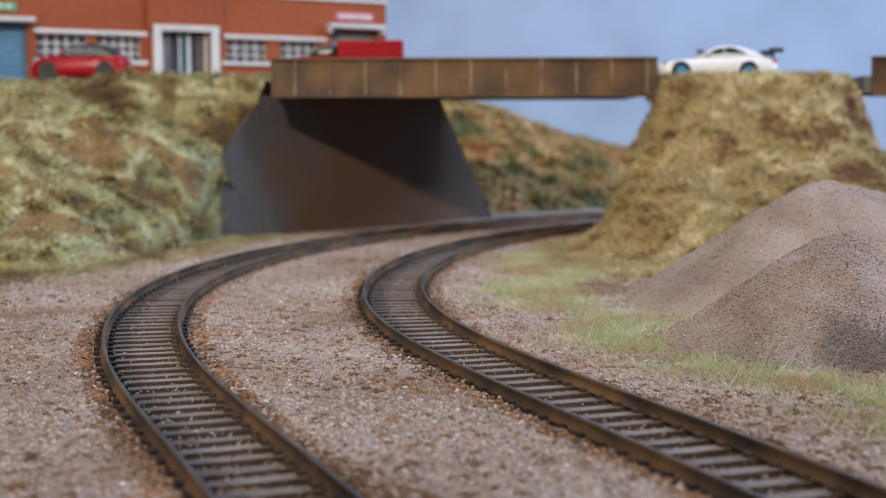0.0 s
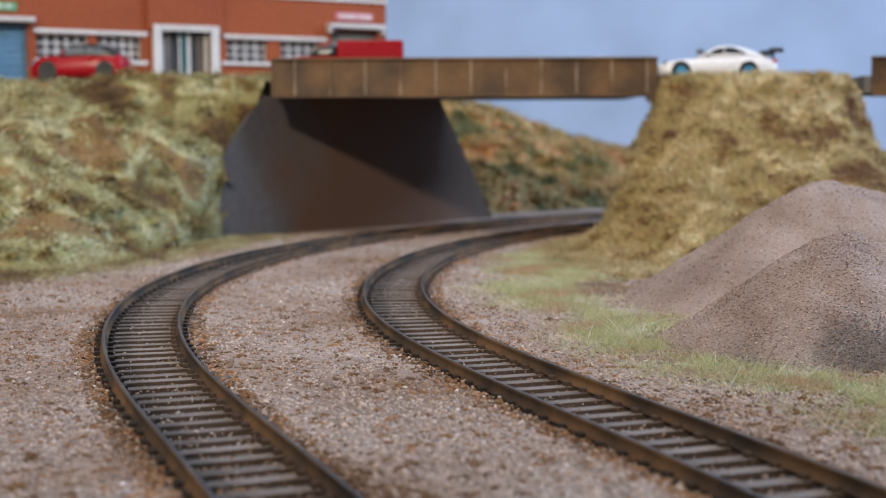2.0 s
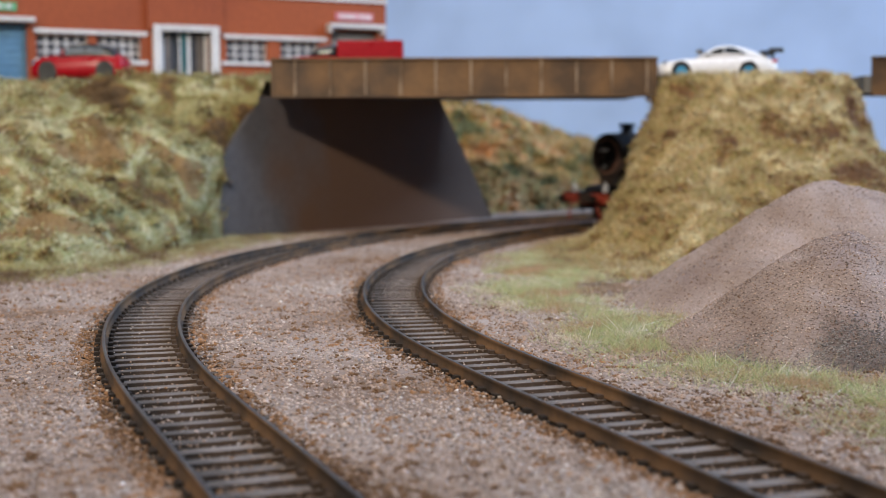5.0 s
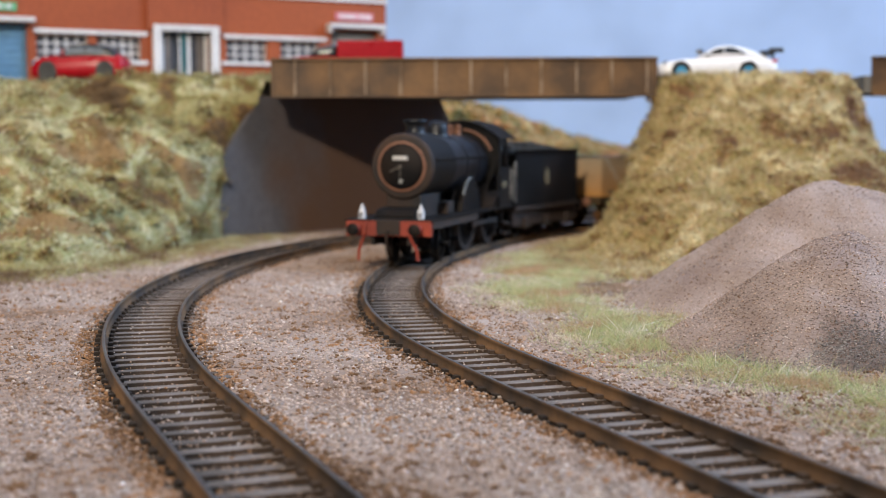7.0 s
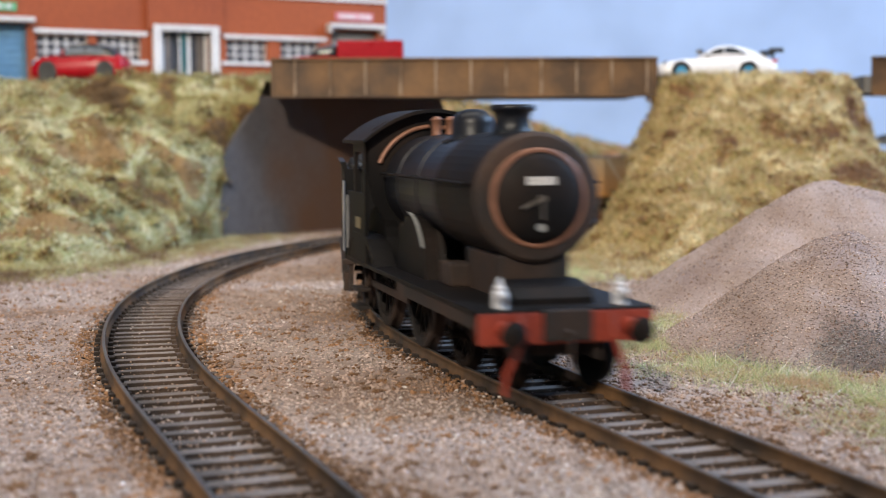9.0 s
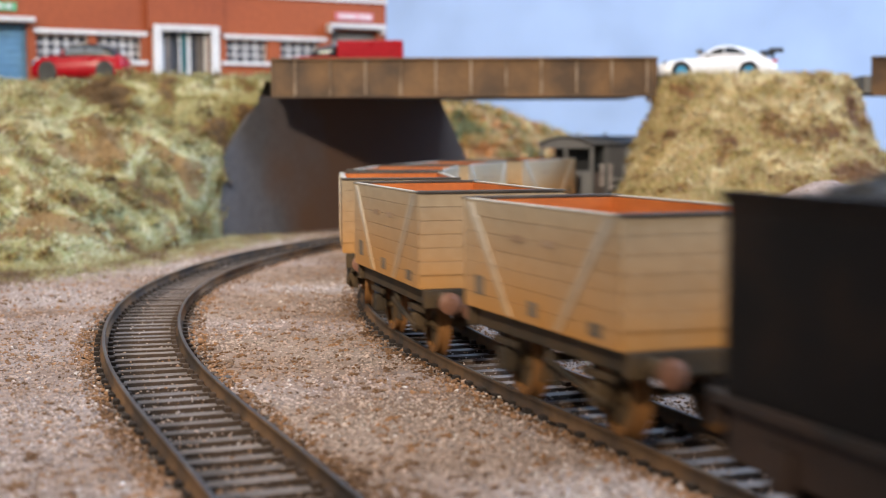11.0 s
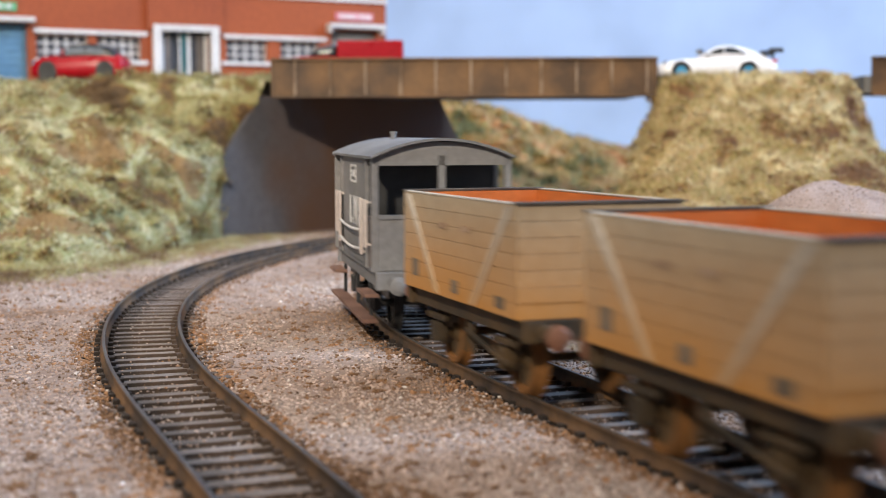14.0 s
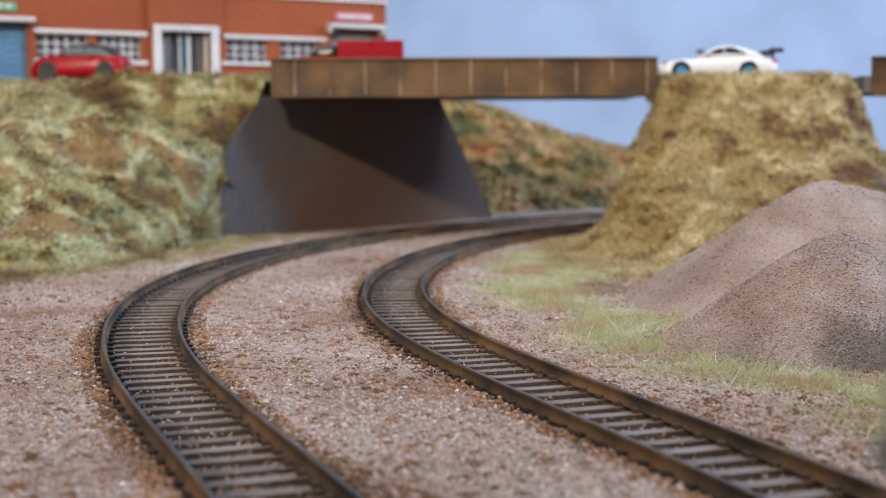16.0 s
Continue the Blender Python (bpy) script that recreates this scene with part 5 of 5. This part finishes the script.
def tender():
    b = root("coal_tender", I4, "weathered black model tender heaped with coal", "tender")
    bm = bmesh.new()
    plate(bm, [(-15.2, 14), (15.2, 14), (15.2, 36), (15.6, 37.6), (16.4, 38.8), (14.8, 38.8), (14.4, 37), (-14.4, 37), (-14.8, 38.8), (-16.4, 38.8), (-15.6, 37.6), (-15.2, 36)], 72, Matrix.Translation((-38, 0, 0)) @ Matrix.Rotation(math.pi / 2, 4, "Z"))
    part("tank", bm, M_LOCO, b, "black tender tank with flared top")
    part("footplate", boxed(-76, 0, -16, 16, 12.6, 14.0, 0.2), M_RUSTBLACK, b)
    rng = np.random.default_rng(3)
    p = np.stack([rng.uniform(-66, -8, 900), rng.uniform(-12.5, 12.5, 900), np.zeros(900)], 1)
    p[:, 2] = 36.8 + 5.2 * (1 - (p[:, 1] / 14) ** 2) * (1 - ((p[:, 0] + 36) / 36) ** 4) * rng.uniform(0.3, 1, 900)
    tagged(grains("coal", p, rng.uniform(0.9, 1.9, 900), M_COAL, b), kind="stuff")
    for y in (-1, 1):
        part("frame", boxed(-75, -1, y * 13.6 - 0.5, y * 13.6 + 0.5, 5.6, 12.6), M_RUSTBLACK, b)
        bm = bmesh.new()
        for k, x in enumerate((-38.4, -37.2, -36.0)):
            box(bm, x, x + 1.0, y * 15.35 - 0.14, y * 15.35 + 0.14, 24 - (k == 1) * 1.2, 29 + (k == 1) * 1.6)
        part("crest", bm, M_YELLOW, b, "faded gold crest on the side")
        for x in (-14, -38, -62):
            part("axlebox", boxed(x - 2.2, x + 2.2, y * 14.6 - 0.9, y * 14.6 + 0.9, 4.4, 9.4, 0.4), M_RUSTBLACK, b)
        bm = bmesh.new()
        rod(bm, (-1, y * 15.4, 16), (-1, y * 15.4, 34), 0.35, seg=8)
        part("handrail", bm, M_STEEL, b)
    for x in (-14, -38, -62):
        wheelset(b, x, 8.0, M_RUSTBLACK, M_LOCO, 12)
    part("rear_beam", boxed(-77.2, -76, -15.6, 15.6, 9.6, 14, 0.2), M_RUSTBLACK, b)
    for y in (-11.4, 11.4):
        buffer(b, -77.2, y, 12.4, -1, 5.0, M_LOCO, M_RUSTBLACK)
    return b


def wagon():
    b = root("open_wagon", I4, "weathered grey plank open wagon dusted orange, empty inside", "wagon", "train of open wagons")
    L, W, Z0, H = 61.0, 15.5, 14.8, 19.2
    n = 7
    for k in range(n):
        z0, z1 = Z0 + H * k / n + 0.03, Z0 + H * (k + 1) / n - 0.03
        for y in (-1, 1):
            a, c = sorted((y * (W - 1.1), y * W))
            part("side_plank", boxed(-L + 0.9, -0.9, a, c, z0, z1, 0.08), M_WAGON, b)
        for x in (-L + 0.5, -0.5):
            proud = 0.0 if k not in (1,) else 0.25
            part("end_plank", boxed(x - 0.5 - proud, x + 0.5 + proud, -W, W, z0, z1, 0.08), M_WAGON, b)
    # the painted inside, a thin lining
    for y in (-1, 1):
        a, c = sorted((y * (W - 1.5), y * (W - 1.15)))
        part("lining", boxed(-L + 1.1, -1.1, a, c, Z0 + 0.5, Z0 + H - 0.1), M_WAGONIN, b, "orange-painted inside")
    for x in (-L + 1.2, -1.2):
        part("lining", boxed(x - 0.17, x + 0.17, -W + 1.2, W - 1.2, Z0 + 0.5, Z0 + H - 0.1), M_WAGONIN, b, "orange-painted inside")
    part("floor_board", boxed(-L + 1, -1, -W + 1.2, W - 1.2, Z0 - 0.2, Z0 + 0.6), M_WAGONIN, b, "orange-brown floor")
    part("end_capping", boxed(-1.5, 0.5, -W - 0.2, W + 0.2, Z0 + H, Z0 + H + 0.5, 0.12), M_WAGONIRON, b, "dark iron capping")
    part("end_capping", boxed(-L - 0.2, -L + 1.3, -W - 0.2, W + 0.2, Z0 + H, Z0 + H + 0.5, 0.12), M_WAGONIRON, b, "dark iron capping")
    for y in (-1, 1):
        a, c = sorted((y * (W - 1.3), y * (W + 0.1)))
        part("side_capping", boxed(-L + 1.4, -1.6, a, c, Z0 + H, Z0 + H + 0.3, 0.1), M_BRACE, b, "pale worn top edge")
        # braces from the top corners down towards the door
        for x0, x1 in ((-2.2, -20.5), (-L + 2.2, -L + 20.5)):
            bm = bmesh.new()
            s = 1 if x1 > x0 else -1
            plate(bm, [(x0, Z0 + H - 0.3), (x0 + s * 2.0, Z0 + H - 0.3), (x1 + s * 1.4, Z0 + 0.4), (x1 - s * 0.6, Z0 + 0.4)], 0.36, Matrix.Translation((0, y * (W + 0.16), 0)))
            part("brace", bm, M_BRACE, b, "pale diagonal brace")
        for x, z, w, h in ((-L + 7.5, Z0 + 2.6, 3.6, 3.4), (-30.5, Z0 + 1.4, 3.4, 2.4), (-8, Z0 + 1.2, 4.0, 2.0)):
            part("label_mark", boxed(x - w / 2, x + w / 2, y * (W + 0.1) - 0.08, y * (W + 0.1) + 0.08, z, z + h), M_MARK, b, "dark unreadable marking")
        for x in (-24.5, -36.5):
            part("door_hinge", boxed(x - 2.4, x + 2.4, y * (W + 0.15) - 0.1, y * (W + 0.15) + 0.1, Z0 + 13.2, Z0 + 14.2), M_HINGE, b)
        part("solebar", boxed(-L + 0.6, -0.6, y * 12.6 - 0.8, y * 12.6 + 0.8, 11.2, Z0 - 0.05, 0.2), M_WAGONRUST, b, "rust-dusted solebar")
        for x in (-12.5, -L + 12.5):
            bm = bmesh.new()
            plate(bm, [(x - 3.6, 11.2), (x - 1.6, 4.4), (x + 1.6, 4.4), (x + 3.6, 11.2), (x + 2.2, 11.2), (x + 0.9, 7.6), (x - 0.9, 7.6), (x - 2.2, 11.2)], 0.7, Matrix.Translation((0, y * 11.6, 0)))
            part("axle_guard", bm, M_WAGONRUST, b, "orange-dusted axle guard")
        for x in (-12.5, -L + 12.5):
            part("axlebox", boxed(x - 1.8, x + 1.8, y * 12.7 - 1.0, y * 12.7 + 1.0, 4.6, 8.6, 0.5), M_WAGONRUST, b)
            part("leaf_spring", boxed(x - 5.0, x + 5.0, y * 12.7 - 0.6, y * 12.7 + 0.6, 9.0, 10.2, 0.4), M_WAGONRUST, b)
            part("brake_block", boxed(x - 8.6 if x < -L / 2 else x - 9.2, x - 6.8 if x < -L / 2 else x - 7.4, y * 8.4 - 1.2, y * 8.4 + 1.2, 4.0, 9.5, 0.3), M_WAGONRUST, b)
        bm = bmesh.new()
        rod(bm, (-30, y * 13.4, 9.4), (-8, y * 14.0, 6.2), 0.55, seg=6)
        rod(bm, (-30.5, y * 12.4, 11.2), (-28, y * 12.4, 5.0), 0.6, seg=6)
        rod(bm, (-30.5, y * 12.4, 11.2), (-33, y * 12.4, 5.0), 0.6, seg=6)
        part("brake_lever", bm, M_WAGONRUST, b, "orange-dusted brake lever")
    for x, s in ((0, 1), (-L, -1)):
        part("headstock", boxed(x - 0.9, x + 0.9, -14.6, 14.6, 11.0, Z0 - 0.1, 0.2), M_WAGONRUST, b)
        for y in (-11.0, 11.0):
            buffer(b, x + s * 0.9, y, 12.6, s, 6.6, M_COPPER, M_WAGONRUST, 2.2)
        part("coupling_bar", boxed(min(x, x + s * 11.5), max(x, x + s * 11.5), -1.4, 1.4, 6.6, 7.6, 0.3), M_BLACKPL, b, "black plastic coupling")
    for x in (-12.5, -L + 12.5):
        wheelset(b, x, 6.2, M_WHEELRUST, M_WAGONRUST)
    return b


def brake_van():
    b = root("brake_van", I4, "grey goods brake van with open verandas and white lettering", "brake van")
    L, W, Z0, ZE = 74.0, 15.2, 15.0, 41.0
    cab = part("cabin", boxed(-61, -13, -W, W, Z0, ZE, 0.2), M_VAN, b, "grey boarded cabin")
    for y in (-1, 1):
        yy = y * (W + 0.12)
        # vertical board joints as raised boards
        for k in range(12):
            x = -60.6 + k * 3.97
            part("board", boxed(x, x + 3.85, min(y * W, y * (W + 0.1)), max(y * W, y * (W + 0.1)), Z0 + 0.6, ZE - 0.4), M_VAN, cab)
        for x in (-61, -13):
            part("corner_post", boxed(x - 0.8, x + 0.8, y * (W + 0.05) - 0.5, y * (W + 0.05) + 0.5, Z0, ZE - 0.3, 0.15), M_VAN, b)
        # lettering
        def mark(x0, x1, z0, z1, name="lettering"):
            part(name, boxed(x0, x1, y * (W + 0.24) - 0.08, y * (W + 0.24) + 0.08, z0, z1), M_LETTER, cab, "white painted lettering")
        word = bpy.data.curves.new("lettering", "FONT")
        word.body, word.size, word.offset, word.extrude, word.space_character, word.align_x = "LMS", 9.4 * MM, 0.3 * MM, 0.08 * MM, 1.55, "CENTER"
        draft = new("draft", word)
        solid = bpy.data.meshes.new_from_object(draft.evaluated_get(bpy.context.evaluated_depsgraph_get()))
        bpy.data.objects.remove(draft)
        solid.transform(pose((-34 if y < 0 else -40) * MM, y * (W + 0.24) * MM, 24.0 * MM, 90, 0, 0 if y < 0 else 180))
        finish("lettering", solid, M_LETTER, cab, "white painted letters")
        # number panel outline
        for x0, x1, z0, z1 in ((-42.5, -31.5, 37.9, 38.4), (-42.5, -31.5, 34.0, 34.5), (-42.5, -42.0, 34.5, 37.9), (-32.0, -31.5, 34.5, 37.9), (-39.4, -34.8, 35.4, 37.0)):
            mark(x0, x1, z0, z1, "number_panel")
        # verandas: dwarf side, posts
        for x0, x1 in ((-L, -61.8), (-12.2, 0)):
            part("veranda_post", boxed(x0 if x0 < -40 else x1 - 1.6, x0 + 1.6 if x0 < -40 else x1, y * W - 0.8, y * W + 0.8, Z0, ZE, 0.2), M_VAN, b)
            part("veranda_door", boxed(x0 + 1.7 if x0 < -40 else x0, x1 if x0 < -40 else x1 - 1.7, y * (W - 0.4) - 0.4, y * (W - 0.4) + 0.4, Z0 + 0.4, 27.0), M_DOORPANEL, b, "brown veranda door panel")
            part("end_board", boxed(x0 if x0 < -40 else x1 - 1.0, x0 + 1.0 if x0 < -40 else x1, min(0, y * 14.4) + (0.02 if y > 0 else 0), max(0, y * 14.4), Z0, 26.8), M_VAN, b, "grey dwarf end panel")
            part("end_rail", boxed(x0 - 0.3 if x0 < -40 else x1 - 1.1, x0 + 1.1 if x0 < -40 else x1 + 0.3, min(0, y * 14.4) + (0.02 if y > 0 else 0), max(0, y * 14.4), 26.8, 27.8, 0.1), M_VANROOF, b)
        # handrails
        for x0, x1 in ((-67.0, -64.8), (-9.2, -7.0), (-59.4, -57.4), (-16.6, -14.6)):
            z0, z1 = (20.0, 31.0) if x0 < -62 or x0 > -12 else (17.8, 31.0)
            bm = bmesh.new()
            box(bm, x0, x1, y * (W + 1.2) - 0.35, y * (W + 1.2) + 0.35, z0, z1, 0.25)
            for z in (z0 + 0.4, z1 - 0.9):
                box(bm, x0 + 0.7, x1 - 0.7, min(y * W, y * (W + 1.2)), max(y * W, y * (W + 1.2)), z, z + 0.5)
            part("door_handrail", bm, M_VANRAIL, b, "pale pinkish upright handrail")
        bm = bmesh.new()
        for zt, zm in ((23.6, 22.2), (19.2, 17.4)):
            prev = None
            for k in range(9):
                t = k / 8
                q = (-58.4 + 42.8 * t, y * (W + 1.25), zt - 0.5 * math.sin(math.pi * t) * (zt - zm))
                if prev:
                    rod(bm, prev, q, 0.34, seg=6)
                prev = q
        part("long_handrail", bm, M_LETTER, b, "white long handrails")
        part("solebar", boxed(-L + 0.4, -0.4, y * 13.6 - 0.9, y * 13.6 + 0.9, 11.2, Z0 - 0.05, 0.2), M_VAN, b)
        for x in (-L + 12, -36, -12):
            part("step_hanger", boxed(x - 0.5, x + 0.5, y * 14.6 - 0.4, y * 14.6 + 0.4, 3.6, 11.4), M_BLACKPL, b)
        part("footboard", boxed(-L + 4, -4, y * 16.0 - 1.7, y * 16.0 + 1.7, 3.0, 3.9, 0.15), M_VANSTEP, b, "worn brown lower footboard")
        for x0, x1 in ((-L + 1, -L + 15), (-15, -1)):
            part("footboard", boxed(x0, x1, y * 16.0 - 1.6, y * 16.0 + 1.6, 9.2, 10.0, 0.15), M_VANSTEP, b, "worn brown upper step")
        for x in (-17, -L + 17):
            part("axlebox", boxed(x - 2, x + 2, y * 12.6 - 1.0, y * 12.6 + 1.0, 4.6, 9.0, 0.4), M_BLACKPL, b)
            part("leaf_spring", boxed(x - 6, x + 6, y * 12.6 - 0.6, y * 12.6 + 0.6, 9.2, 10.6, 0.4), M_BLACKPL, b)
    for x, s in ((-L, -1), (0, 1)):
        part("centre_post", boxed(min(x, x - s * 1.2), max(x, x - s * 1.2), -0.8, 0.8, 27.8, ZE), M_VAN, b)
        n = 12
        out = [(-W + 2 * W * k / n, ZE - 0.2 + 3.2 * (1 - (-1 + 2 * k / n) ** 2)) for k in range(n + 1)] + [(W, ZE - 2.2), (-W, ZE - 2.2)]
        bm = bmesh.new()
        plate(bm, out, 1.0, Matrix.Translation((x - s * 0.5, 0, 0)) @ Matrix.Rotation(math.pi / 2, 4, "Z"))
        part("end_fascia", bm, M_VAN, b, "grey curved end board")
        cx = -61 if x < -40 else -13
        for y0 in (-8.4, 3.2):
            part("cabin_window", boxed(cx - 0.25, cx + 0.25, y0, y0 + 5.2, 28.6, 36.5), M_DARK, b, "dark cabin window")
        # Black sheet puts the veranda's inner shade onto the grey cabin end.
        part("cabin_end", boxed(cx - 0.12 + s * 0.25, cx + 0.12 + s * 0.25, -14.6, 14.6, Z0 + 0.5, ZE - 0.3), M_BLACKPL, b, "cabin end coloured black for the shade inside the veranda")
        part("headstock", boxed(x - 1.0, x + 1.0, -15.2, 15.2, 11.0, Z0, 0.2), M_VANROOF, b)
        for y in (-11.0, 11.0):
            buffer(b, x + s * 1.0, y, 12.4, s, 5.6, M_VANROOF, M_BLACKPL, 2.1)
        part("coupling_bar", boxed(min(x, x + s * 11.0), max(x, x + s * 11.0), -1.4, 1.4, 6.6, 7.6, 0.3), M_BLACKPL, b, "black plastic coupling")
    part("platform", boxed(-L, 0, -W, W, Z0 - 0.6, Z0 + 0.4), M_VANROOF, b, "grey floor")
    part("roof", arc_roof(-L - 1.8, 1.8, 16.4, 40.9, 44.9, 0.6), M_VANROOF, b, "curved grey roof")
    bm = bmesh.new()
    rod(bm, (-42, -4.5, 43.6), (-42, -4.5, 46.2), 0.8, seg=12)
    rod(bm, (-42, -4.5, 46.0), (-42, -4.5, 46.5), 1.0, seg=12)
    part("stove_pipe", bm, M_VANROOF, b, "grey stove pipe")
    part("ballast_weight", boxed(-56, -18, -9.5, 9.5, 6.4, 14, 0.5), M_BLACKPL, b)
    for x in (-17, -L + 17):
        wheelset(b, x, 6.2, M_BLACKPL, M_BLACKPL, 8)
    return b


LOCO, BOGIE = loco()
TENDER, VAN = tender(), brake_van()
WAGONS = [wagon()]
WAGONS += [copy_thing(WAGONS[0], I4) for k in range(5)]
# thing, distance of its front behind the train's front, front and rear pivots behind its own front
FORMATION = [(LOCO, 0.0, 66.0, 101.0), (TENDER, 123.0, 14.0, 62.0)]
FORMATION += [(w, 224.9 + 85.4 * k, 12.5, 48.5) for k, w in enumerate(WAGONS)]
FORMATION += [(VAN, 734.1, 17.0, 57.0)]

FRONT = [(0.0, 1289.0), (6.3, 520.6), (7.0, 435.0), (8.0, 310.8), (9.0, 180.8), (11.5, -150.3), (13.0, -346.0), (15.0, -604.0), (16.0, -728.5)]


def front_at(t):
    return float(np.interp(t, [r[0] for r in FRONT], [r[1] for r in FRONT]))


def vehicle_pose(lead, pa, pb, t):
    s = front_at(t) + lead
    a, c = on_line(LINE_A, A0, s + pa), on_line(LINE_A, A0, s + pb)
    d = np.array([a[0] - c[0], a[1] - c[1]])
    d /= np.linalg.norm(d)
    return at(a[0] + d[0] * pa, a[1] + d[1] * pa, 0.0, math.degrees(math.atan2(d[1], d[0])))


def motions():
    times = [k * 0.2 for k in range(81)]
    for thing, lead, pa, pb in FORMATION:
        walk(thing, [(t, vehicle_pose(lead, pa, pb, t)) for t in times])
    # the bogie keeps to the rails under the loco's nose
    rows = []
    for t in times:
        a, c = on_line(LINE_A, A0, front_at(t) + 16), on_line(LINE_A, A0, front_at(t) + 39)
        world_pose = at((a[0] + c[0]) / 2, (a[1] + c[1]) / 2, 0, math.degrees(math.atan2(a[1] - c[1], a[0] - c[0])))
        rows.append((t, vehicle_pose(*FORMATION[0][1:], t).inverted() @ world_pose))
    walk(BOGIE, rows)
    # wheels roll without slipping
    for thing in [f[0] for f in FORMATION] + [BOGIE]:
        for ax in [o for o in thing.children if o.name.startswith("wheelset")]:
            x, r = ax.location.x / MM, ax.location.z / MM
            rows, n = [], 240
            for k in range(n + 1):
                t = k / 15.0
                turn = (FRONT[0][1] - front_at(t)) / r
                rows.append((t, pose(x * MM, 0, r * MM) @ Matrix.Rotation(turn, 4, "Y")))
            walk(ax, rows)


motions()
